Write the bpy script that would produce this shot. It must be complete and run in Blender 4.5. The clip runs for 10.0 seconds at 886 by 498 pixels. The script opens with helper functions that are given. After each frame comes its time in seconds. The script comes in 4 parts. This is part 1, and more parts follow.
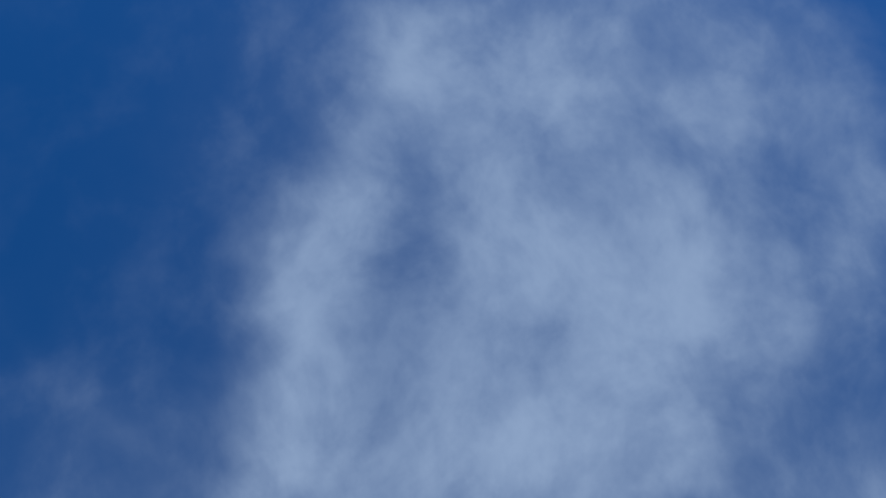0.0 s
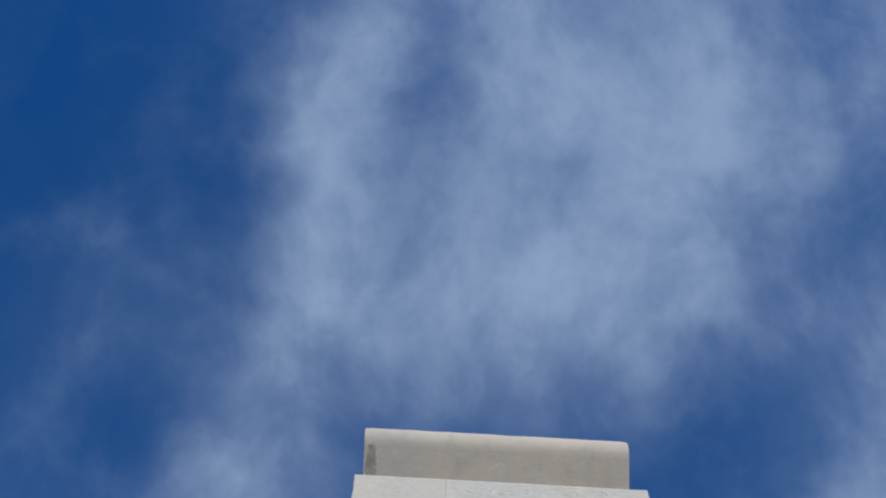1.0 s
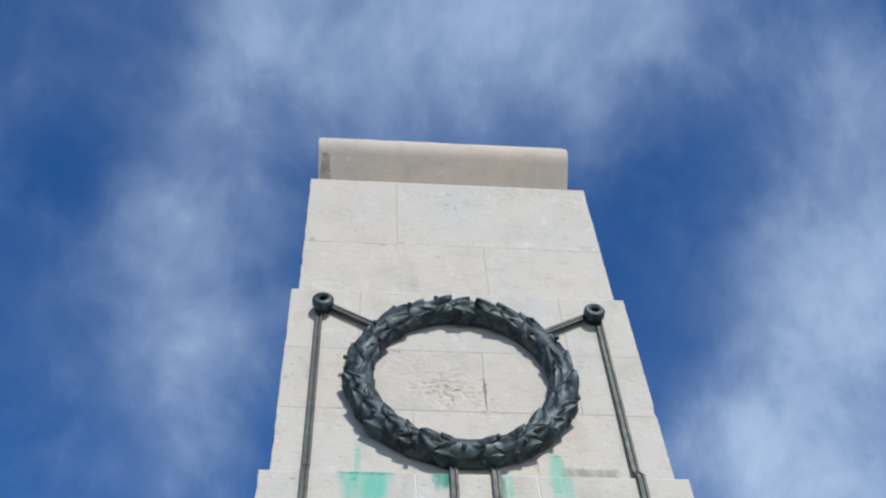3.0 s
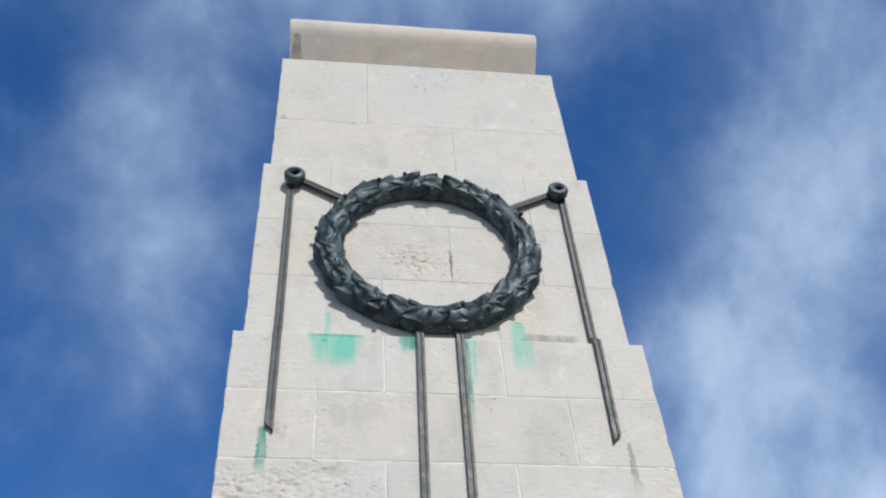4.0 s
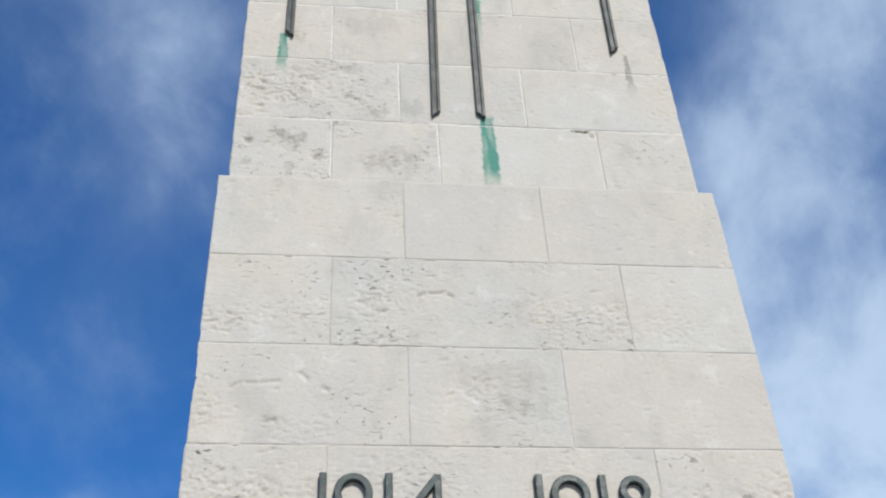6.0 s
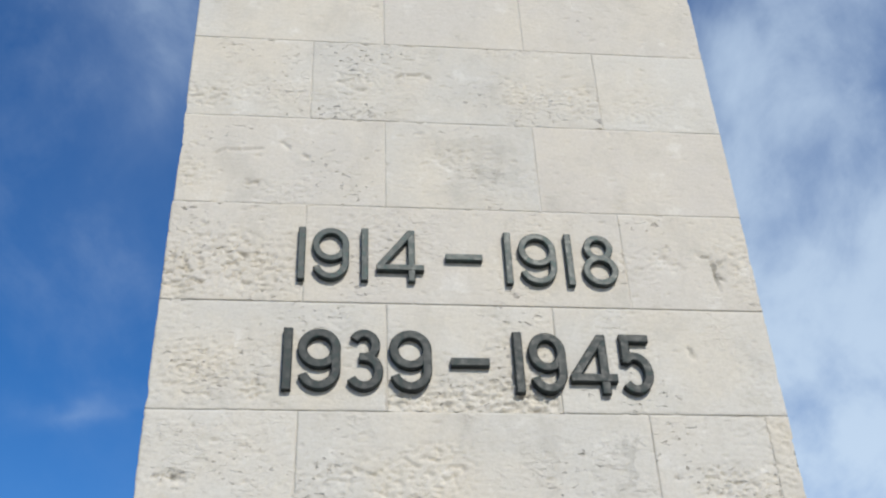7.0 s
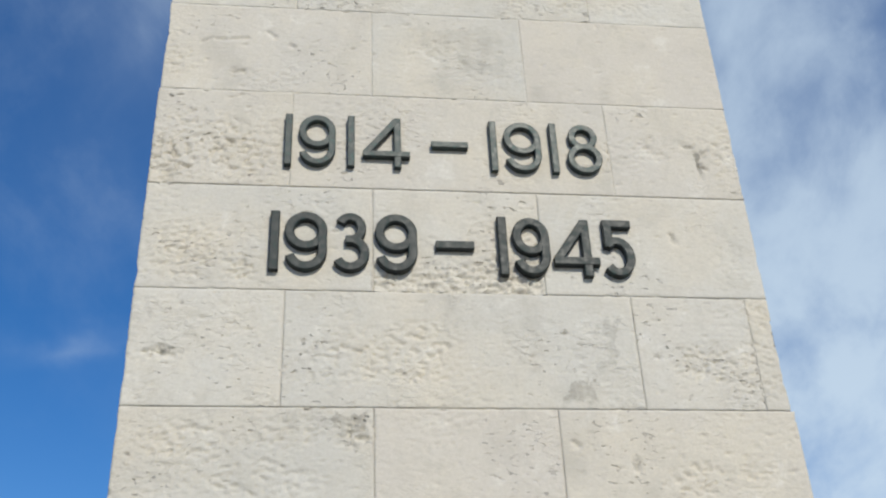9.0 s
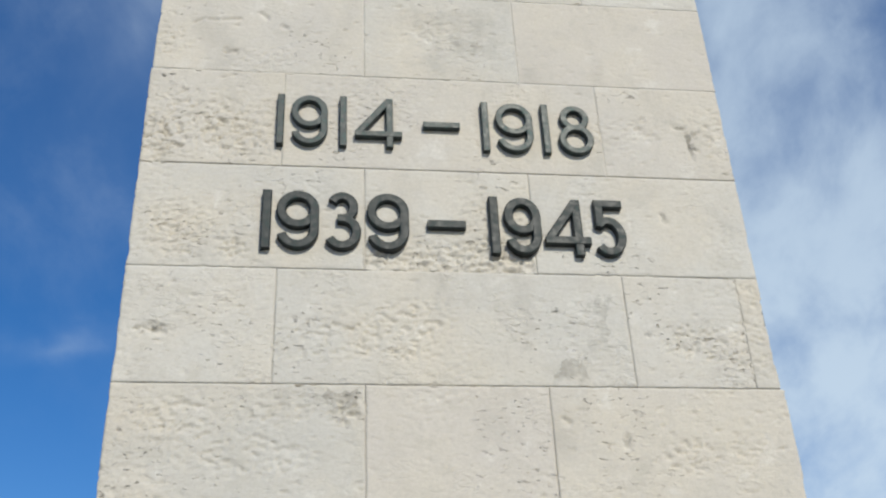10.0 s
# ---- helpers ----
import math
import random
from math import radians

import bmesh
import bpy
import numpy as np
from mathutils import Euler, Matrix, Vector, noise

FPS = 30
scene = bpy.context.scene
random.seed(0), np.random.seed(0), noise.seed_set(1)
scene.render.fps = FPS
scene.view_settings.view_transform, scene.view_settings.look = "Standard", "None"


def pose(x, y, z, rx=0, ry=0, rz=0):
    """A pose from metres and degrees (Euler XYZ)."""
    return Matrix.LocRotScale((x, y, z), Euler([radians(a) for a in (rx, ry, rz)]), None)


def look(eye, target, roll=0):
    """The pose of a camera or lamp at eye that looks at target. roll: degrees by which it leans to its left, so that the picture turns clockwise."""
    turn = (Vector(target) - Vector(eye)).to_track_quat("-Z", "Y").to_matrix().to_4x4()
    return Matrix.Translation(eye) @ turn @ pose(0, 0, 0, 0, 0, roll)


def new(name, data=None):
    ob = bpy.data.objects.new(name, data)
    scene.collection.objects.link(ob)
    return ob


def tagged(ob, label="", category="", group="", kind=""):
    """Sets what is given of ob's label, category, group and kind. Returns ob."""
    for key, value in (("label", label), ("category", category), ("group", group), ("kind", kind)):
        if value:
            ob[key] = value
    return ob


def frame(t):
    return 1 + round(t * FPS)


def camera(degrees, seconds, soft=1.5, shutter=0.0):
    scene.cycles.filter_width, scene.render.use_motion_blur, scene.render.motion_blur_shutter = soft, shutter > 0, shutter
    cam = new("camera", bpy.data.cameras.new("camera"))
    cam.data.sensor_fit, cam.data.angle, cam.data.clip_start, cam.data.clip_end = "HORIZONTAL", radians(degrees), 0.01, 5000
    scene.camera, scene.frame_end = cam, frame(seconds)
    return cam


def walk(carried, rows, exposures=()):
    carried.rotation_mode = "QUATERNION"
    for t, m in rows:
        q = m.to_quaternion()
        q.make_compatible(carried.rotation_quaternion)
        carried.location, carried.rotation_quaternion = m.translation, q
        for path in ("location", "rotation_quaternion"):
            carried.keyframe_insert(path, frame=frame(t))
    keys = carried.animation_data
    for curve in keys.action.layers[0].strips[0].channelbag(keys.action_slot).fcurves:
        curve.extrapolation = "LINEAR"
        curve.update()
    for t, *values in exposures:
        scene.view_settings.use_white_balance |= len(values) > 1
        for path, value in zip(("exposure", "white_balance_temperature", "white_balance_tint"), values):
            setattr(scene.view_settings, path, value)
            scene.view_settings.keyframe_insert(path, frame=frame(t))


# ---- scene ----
cam = camera(44.0, 10.0, soft=2.2)
PATH = [
    (0, (-0.341, -2.333, 2.391), (-0.292, -1.895, 4.342), -1.88),
    (0.5, (-0.342, -2.321, 2.379), (-0.295, -1.732, 4.290), -0.72),
    (1, (-0.344, -2.303, 2.362), (-0.315, -1.577, 4.225), 1.19),
    (1.5, (-0.344, -2.271, 2.331), (-0.331, -1.422, 4.142), 1.61),
    (2, (-0.365, -2.300, 2.200), (-0.286, -1.319, 3.941), -1.21),
    (2.5, (-0.367, -2.295, 2.152), (-0.254, -1.228, 3.839), -2.48),
    (3.8, (-0.371, -2.297, 1.993), (-0.158, -1.057, 3.547), -5.38),
    (4, (-0.376, -2.290, 1.957), (-0.156, -1.021, 3.486), -4.91),
    (4.2, (-0.381, -2.284, 1.920), (-0.169, -0.976, 3.418), -4.93),
    (4.5, (-0.393, -2.267, 1.878), (-0.171, -0.916, 3.336), -4.38),
    (5, (-0.409, -2.236, 1.768), (-0.186, -0.790, 3.131), -3.24),
    (6.5, (-0.325, -1.987, 1.206), (-0.123, -0.426, 2.441), -3.19),
    (7, (-0.301, -1.964, 1.067), (-0.095, -0.342, 2.219), -2.62),
    (7.5, (-0.304, -1.941, 1.007), (-0.086, -0.287, 2.109), -2.42),
    (8, (-0.297, -1.928, 0.980), (-0.069, -0.253, 2.049), -2.49),
    (8.5, (-0.309, -1.925, 0.975), (-0.069, -0.244, 2.033), -2.65),
    (9, (-0.289, -1.925, 0.957), (-0.064, -0.243, 2.015), -2.66),
    (9.5, (-0.305, -1.925, 0.967), (-0.066, -0.241, 2.019), -2.57),
    (10, (-0.284, -1.910, 0.922), (-0.048, -0.227, 1.975), -2.77),
]
walk(cam, [(t, look(eye, target, roll)) for t, eye, target, roll in PATH],
     exposures=[(0, 0.05, 6300, 10), (0.5, -0.14, 6300, 10), (1, 0.0, 6300, 10), (1.5, 0.06, 6300, 10), (2, 0.02, 6350, 10), (2.5, 0.18, 6350, 10), (4.5, 0.36, 6500, 10), (6.5, 0.34, 6650, 9), (7.5, 0.29, 6850, 8), (10, 0.26, 6950, 7)])

# ---- light ----
SUN_WAY = Vector((0.29, -1.00, 0.70)).normalized()   # towards the sun


def build_world():
    world = bpy.data.worlds.new("sky")
    scene.world = world
    world.use_nodes = True
    nt = world.node_tree
    nt.nodes.clear()

    def node(kind, **props):
        n = nt.nodes.new(kind)
        for key, value in props.items():
            setattr(n, key, value)
        return n

    def math_node(op, a, b=None, c=None):
        n = node("ShaderNodeMath", operation=op)
        for slot, v in enumerate((a, b, c)):
            if v is None:
                continue
            if isinstance(v, (int, float)):
                n.inputs[slot].default_value = v
            else:
                nt.links.new(v, n.inputs[slot])
        return n.outputs[0]

    def dot(vec, const):
        n = node("ShaderNodeVectorMath", operation="DOT_PRODUCT")
        nt.links.new(vec, n.inputs[0])
        n.inputs[1].default_value = const
        return n.outputs["Value"]

    sky = node("ShaderNodeTexSky", sky_type="NISHITA", sun_disc=False)
    sky.sun_elevation = math.asin(SUN_WAY.z)
    sky.sun_rotation = math.atan2(SUN_WAY.x, SUN_WAY.y)
    sky.air_density, sky.dust_density, sky.ozone_density = 1.0, 0.25, 3.0

    # deep polarised blue of the clear air
    sat = node("ShaderNodeHueSaturation")
    sat.inputs["Hue"].default_value = SKY_HUE
    sat.inputs["Saturation"].default_value = SKY_SAT
    sat.inputs["Value"].default_value = SKY_VALUE
    nt.links.new(sky.outputs[0], sat.inputs["Color"])

    # cloud sheet: flat coordinates on a sheet square to a way 55 degrees up
    way = node("ShaderNodeTexCoord").outputs["Generated"]
    e = radians(55)
    k = math_node("MAXIMUM", dot(way, (0, math.cos(e), math.sin(e))), 0.05)
    u = math_node("DIVIDE", dot(way, (1, 0, 0)), k)
    v = math_node("DIVIDE", dot(way, (0, -math.sin(e), math.cos(e))), k)
    flat = node("ShaderNodeCombineXYZ")
    nt.links.new(u, flat.inputs[0])
    nt.links.new(v, flat.inputs[1])
    uv = flat.outputs[0]

    def fbm(scale, detail, rough, turn, stretch, distort=0.0, shift=0.0):
        m = node("ShaderNodeMapping")
        m.inputs["Rotation"].default_value = (0, 0, radians(turn))
        m.inputs["Scale"].default_value = (1, stretch, 1)
        m.inputs["Location"].default_value = (shift, shift * 0.7, shift)
        nt.links.new(uv, m.inputs["Vector"])
        n = node("ShaderNodeTexNoise")
        n.inputs["Scale"].default_value = scale
        n.inputs["Detail"].default_value = detail
        n.inputs["Roughness"].default_value = rough
        n.inputs["Distortion"].default_value = distort
        nt.links.new(m.outputs[0], n.inputs["Vector"])
        return n.outputs["Fac"]

    wobble = math_node("SUBTRACT", fbm(3.0, 4, 0.6, 0, 1, 0.3, 3.1), 0.5)
    wobble2 = math_node("SUBTRACT", fbm(3.4, 4, 0.6, 40, 1, 0.3, 9.7), 0.5)
    uw = math_node("ADD", u, math_node("MULTIPLY", wobble, 0.16))
    vw = math_node("ADD", v, math_node("MULTIPLY", wobble2, 0.16))

    total = None
    for cu, cv, su, sv, turn, amount in CLOUDS:
        c, s = math.cos(radians(turn)), math.sin(radians(turn))
        du, dv = math_node("SUBTRACT", uw, cu), math_node("SUBTRACT", vw, cv)
        a = math_node("ADD", math_node("MULTIPLY", du, c / su), math_node("MULTIPLY", dv, s / su))
        b = math_node("ADD", math_node("MULTIPLY", du, -s / sv), math_node("MULTIPLY", dv, c / sv))
        r = math_node("ADD", math_node("MULTIPLY", a, a), math_node("MULTIPLY", b, b))
        g = math_node("MULTIPLY", math_node("EXPONENT", math_node("MULTIPLY", r, -1.0)), amount)
        total = g if total is None else math_node("ADD", total, g)

    soft = fbm(6.0, 7, 0.58, 62, 0.9, 0.25)
    fine = fbm(17.0, 7, 0.60, 70, 0.8, 0.3, 5.0)
    detail = math_node("ADD", math_node("MULTIPLY", math_node("SUBTRACT", soft, 0.5), 1.45),
                       math_node("MULTIPLY", math_node("SUBTRACT", fine, 0.5), 0.50))
    veil = math_node("ADD", math_node("MULTIPLY", total, math_node("ADD", 0.85, detail)),
                     math_node("MULTIPLY", math_node("MAXIMUM", math_node("ADD", detail, 0.05), 0.0), 0.30))
    cover = node("ShaderNodeMapRange", clamp=True, interpolation_type="SMOOTHSTEP")
    nt.links.new(veil, cover.inputs["Value"])
    cover.inputs["From Min"].default_value, cover.inputs["From Max"].default_value = -0.03, 1.25
    cover.inputs["To Max"].default_value = 0.95

    # clouds take their light from sun and sky: brighter where thicker
    tone = node("ShaderNodeMix", data_type="RGBA")
    tone.inputs["A"].default_value = (*CLOUD_THIN, 1)
    tone.inputs["B"].default_value = (*CLOUD_THICK, 1)
    low = node("ShaderNodeMapRange", clamp=True)
    nt.links.new(v, low.inputs["Value"])
    low.inputs["From Min"].default_value, low.inputs["From Max"].default_value = 0.30, -0.65
    nt.links.new(low.outputs[0], tone.inputs["Factor"])
    mix = node("ShaderNodeMix", data_type="RGBA")
    nt.links.new(cover.outputs[0], mix.inputs["Factor"])
    nt.links.new(sat.outputs[0], mix.inputs["A"])
    nt.links.new(tone.outputs["Result"], mix.inputs["B"])
    back = node("ShaderNodeBackground")
    back.inputs["Strength"].default_value = SKY_STRENGTH
    nt.links.new(mix.outputs["Result"], back.inputs["Color"])
    nt.links.new(back.outputs[0], node("ShaderNodeOutputWorld").inputs[0])


SKY_STRENGTH, SKY_HUE, SKY_SAT, SKY_VALUE = 0.12, 0.51, 1.35, 0.9
CLOUD_THIN, CLOUD_THICK = (2.23, 3.03, 4.45), (3.88, 4.9, 6.3)
# cloud masses of the sheet: middle, half-widths, turn, amount
CLOUDS = [
    (0.14, 0.56, 0.26, 0.30, 0, 0.70),
    (-0.075, 0.46, 0.05, 0.24, -14, 0.50),
    (0.15, 0.33, 0.12, 0.11, 0, 0.56),
    (0.00, 0.40, 0.045, 0.10, -14, -0.20),
    (0.08, 0.54, 0.09, 0.05, 0, -0.20),
    (0.40, 0.54, 0.05, 0.08, 0, -0.10),
    (0.31, 0.10, 0.12, 0.08, 0, -0.15),
    (-0.10, 0.20, 0.07, 0.20, -10, 0.40),
    (0.06, 0.15, 0.16, 0.12, 0, 0.42),
    (0.33, 0.36, 0.12, 0.12, 0, 0.38),
    (0.47, 0.50, 0.04, 0.12, 0, 0.40),
    (-0.18, 0.02, 0.06, 0.15, 0, 0.28),
    (0.17, 0.21, 0.15, 0.08, 0, 0.45),
    (-0.13, -0.09, 0.06, 0.13, 0, 0.25),
    (0.48, -0.07, 0.12, 0.14, 0, 0.70),
    (0.36, -0.17, 0.07, 0.06, 0, 0.45),
    (0.53, -0.36, 0.13, 0.15, 0, 0.85),
    (0.58, -0.62, 0.22, 0.20, 0, 1.20),
    (0.40, -0.48, 0.06, 0.18, 0, 0.50),
    (-0.225, -0.525, 0.08, 0.016, 10, 0.24),
    (-0.20, -0.22, 0.06, 0.06, 0, 0.20),
    (-0.275, 0.22, 0.12, 0.014, -31, 0.09),
    (-0.36, 0.14, 0.16, 0.18, 0, 0.08),
    (0.50, 0.12, 0.12, 0.12, 0, 0.66),
    (-0.24, 0.00, 0.12, 0.16, 0, 0.12),
    (0.36, 0.24, 0.15, 0.20, 0, 0.18),
    (0.46, 0.36, 0.10, 0.12, 0, 0.25),
    (0.30, 0.04, 0.22, 0.20, 0, 0.08),
    (-0.22, -0.14, 0.22, 0.26, 0, 0.23),
    (0.33, -0.28, 0.16, 0.20, 0, 0.30),
    (0.10, 0.62, 0.30, 0.16, 0, 0.20),
    (0.36, 0.05, 0.10, 0.08, 0, 0.06),
    (0.39, -0.05, 0.09, 0.09, 0, 0.18),
    (0.46, -0.35, 0.10, 0.08, 0, 0.12),
    (-0.20, -0.38, 0.10, 0.08, 0, 0.14),
    (0.37, 0.64, 0.12, 0.10, 0, 0.25),
    (-0.24, 0.05, 0.09, 0.07, 0, -0.30),
    (-0.27, 0.21, 0.12, 0.09, 0, 0.16),
    (-0.09, 0.25, 0.07, 0.09, 0, 0.25),
    (-0.18, -0.09, 0.07, 0.08, 0, 0.14),
    (-0.25, -0.20, 0.07, 0.06, 0, -0.10),
    (0.43, -0.25, 0.10, 0.10, 0, 0.10),
    (-0.27, 0.05, 0.10, 0.12, 0, 0.10),
    (0.42, 0.30, 0.12, 0.10, 0, -0.25),
    (-0.22, 0.42, 0.10, 0.20, 0, 0.06),
    (0.12, 0.40, 0.20, 0.14, 0, 0.15),
]
build_world()

sun_lamp = bpy.data.lights.new("sun", "SUN")
sun_lamp.energy, sun_lamp.angle, sun_lamp.color = 3.1, radians(0.6), (0.985, 0.96, 0.90)
sun = new("sun", sun_lamp)
sun.matrix_world = look(SUN_WAY * 30, (0, 0, 0))


# ---- materials ----
def material(name):
    mat = bpy.data.materials.new(name)
    mat.use_nodes = True
    nt = mat.node_tree
    return mat, nt, nt.nodes["Principled BSDF"]


class Net:
    """Short calls for the nodes of one material."""

    def __init__(self, nt):
        self.nt = nt

    def put(self, value, slot):
        if isinstance(value, bpy.types.NodeSocket):
            self.nt.links.new(value, slot)
        elif isinstance(value, tuple) and len(value) == 3 and slot.type == "RGBA":
            slot.default_value = (*value, 1)
        else:
            slot.default_value = value

    def math(self, op, a, b=None, c=None):
        n = self.nt.nodes.new("ShaderNodeMath")
        n.operation = op
        for slot, v in enumerate((a, b, c)):
            if v is not None:
                self.put(v, n.inputs[slot])
        return n.outputs[0]

    def noise(self, vec, scale, detail=4, rough=0.55, distort=0.0):
        n = self.nt.nodes.new("ShaderNodeTexNoise")
        self.put(vec, n.inputs["Vector"])
        n.inputs["Scale"].default_value, n.inputs["Detail"].default_value = scale, detail
        n.inputs["Roughness"].default_value, n.inputs["Distortion"].default_value = rough, distort
        return n.outputs["Fac"]

    def cells(self, vec, scale, feature="F1"):
        n = self.nt.nodes.new("ShaderNodeTexVoronoi")
        n.feature = feature
        self.put(vec, n.inputs["Vector"])
        n.inputs["Scale"].default_value = scale
        return n.outputs["Distance"]

    def span(self, value, lo, hi, to_lo=0.0, to_hi=1.0):
        n = self.nt.nodes.new("ShaderNodeMapRange")
        n.interpolation_type = "SMOOTHSTEP"
        self.put(value, n.inputs["Value"])
        for key, v in (("From Min", lo), ("From Max", hi), ("To Min", to_lo), ("To Max", to_hi)):
            n.inputs[key].default_value = v
        return n.outputs[0]

    def mix(self, fac, a, b, blend="MIX"):
        n = self.nt.nodes.new("ShaderNodeMix")
        n.data_type, n.blend_type = "RGBA", blend
        self.put(fac, n.inputs["Factor"])
        self.put(a, n.inputs["A"])
        self.put(b, n.inputs["B"])
        return n.outputs["Result"]

    def bump(self, height, strength, distance, normal=None):
        n = self.nt.nodes.new("ShaderNodeBump")
        n.inputs["Strength"].default_value, n.inputs["Distance"].default_value = strength, distance
        self.put(height, n.inputs["Height"])
        if normal is not None:
            self.put(normal, n.inputs["Normal"])
        return n.outputs[0]

    def scaled(self, vec, scale, shift=(0, 0, 0)):
        n = self.nt.nodes.new("ShaderNodeMapping")
        self.put(vec, n.inputs["Vector"])
        n.inputs["Scale"].default_value, n.inputs["Location"].default_value = scale, shift
        return n.outputs[0]


# verdigris runs on the stone: middle x, top z, foot z, half-width at top and foot, amount
GREEN_RUNS = [
    (-0.322, 4.338, 4.190, 0.085, 0.060, 1.1),
    (-0.346, 4.470, 4.336, 0.009, 0.012, 0.60),
    (-0.104, 4.350, 4.255, 0.032, 0.016, 0.80),
    (0.088, 4.350, 4.150, 0.020, 0.010, 0.65),
    (0.246, 4.460, 4.190, 0.024, 0.040, 0.75),
]
DARK_GREEN_RUNS = [
    (-0.513, 3.965, 3.805, 0.012, 0.018, 1.25),
    (0.066, 3.650, 3.355, 0.019, 0.026, 1.30),
    (0.072, 4.335, 3.940, 0.013, 0.006, 1.0),
    (-0.108, 4.348, 4.268, 0.030, 0.014, 0.80),
    (-0.092, 4.350, 4.270, 0.022, 0.012, 0.60),
    (-0.322, 4.340, 4.325, 0.086, 0.084, 0.85),
]
# grey runs, with dirt and painted shade inside chips, cracks, cuts and holes
GREY_RUNS_AND_SHADE = [
    # left end of the cap: corner stain, and its shaded end painted in
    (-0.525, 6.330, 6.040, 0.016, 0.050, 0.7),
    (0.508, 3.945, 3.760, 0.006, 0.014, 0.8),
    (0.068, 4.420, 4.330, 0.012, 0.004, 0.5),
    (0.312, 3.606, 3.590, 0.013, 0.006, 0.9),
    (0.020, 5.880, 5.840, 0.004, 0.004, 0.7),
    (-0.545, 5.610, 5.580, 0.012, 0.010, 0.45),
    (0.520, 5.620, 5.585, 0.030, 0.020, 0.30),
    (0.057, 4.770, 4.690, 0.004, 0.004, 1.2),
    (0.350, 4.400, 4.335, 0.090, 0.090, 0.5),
    # cuts and holes of MARKS: dirt, plus painted shade the shallow relief lacks
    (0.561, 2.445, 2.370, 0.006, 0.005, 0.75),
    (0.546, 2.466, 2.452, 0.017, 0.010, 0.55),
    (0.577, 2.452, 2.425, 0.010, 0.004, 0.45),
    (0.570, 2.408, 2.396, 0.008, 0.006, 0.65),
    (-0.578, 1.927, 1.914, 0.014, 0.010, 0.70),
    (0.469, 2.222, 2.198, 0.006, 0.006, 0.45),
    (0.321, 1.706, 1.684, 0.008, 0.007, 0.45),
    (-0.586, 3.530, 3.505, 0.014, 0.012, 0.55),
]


# ragged grey patches, in the same terms
GREY_PATCHES = [
    (0.228, 1.872, 1.818, 0.038, 0.045, 0.55),
    (0.300, 2.010, 1.850, 0.014, 0.022, 0.35),
    (-0.215, 1.800, 1.740, 0.028, 0.030, 0.50),
    (0.115, 2.700, 2.640, 0.040, 0.030, 0.22),
    (-0.490, 3.560, 3.490, 0.045, 0.035, 0.50),
    (-0.395, 3.490, 3.440, 0.020, 0.020, 0.45),
    (-0.487, 3.435, 3.395, 0.018, 0.016, 0.50),
    (-0.580, 3.445, 3.410, 0.025, 0.020, 0.35),
    (-0.240, 3.480, 3.410, 0.045, 0.040, 0.36),
    (-0.150, 3.500, 3.430, 0.045, 0.035, 0.26),
    (-0.352, 3.600, 3.550, 0.016, 0.010, 0.50),
    (-0.320, 3.840, 3.800, 0.040, 0.030, 0.40),
    (-0.312, 3.730, 3.690, 0.016, 0.014, 0.45),
    (-0.250, 3.660, 3.620, 0.025, 0.020, 0.40),
    (-0.464, 3.975, 3.935, 0.022, 0.018, 0.35),
    (-0.240, 4.060, 3.960, 0.080, 0.090, 0.22),
    (-0.150, 3.700, 3.640, 0.035, 0.030, 0.28),
    (0.050, 2.700, 2.640, 0.050, 0.040, 0.25),
    (0.020, 2.790, 2.700, 0.120, 0.100, 0.18),
    (0.330, 4.395, 4.340, 0.080, 0.080, 0.35),
]


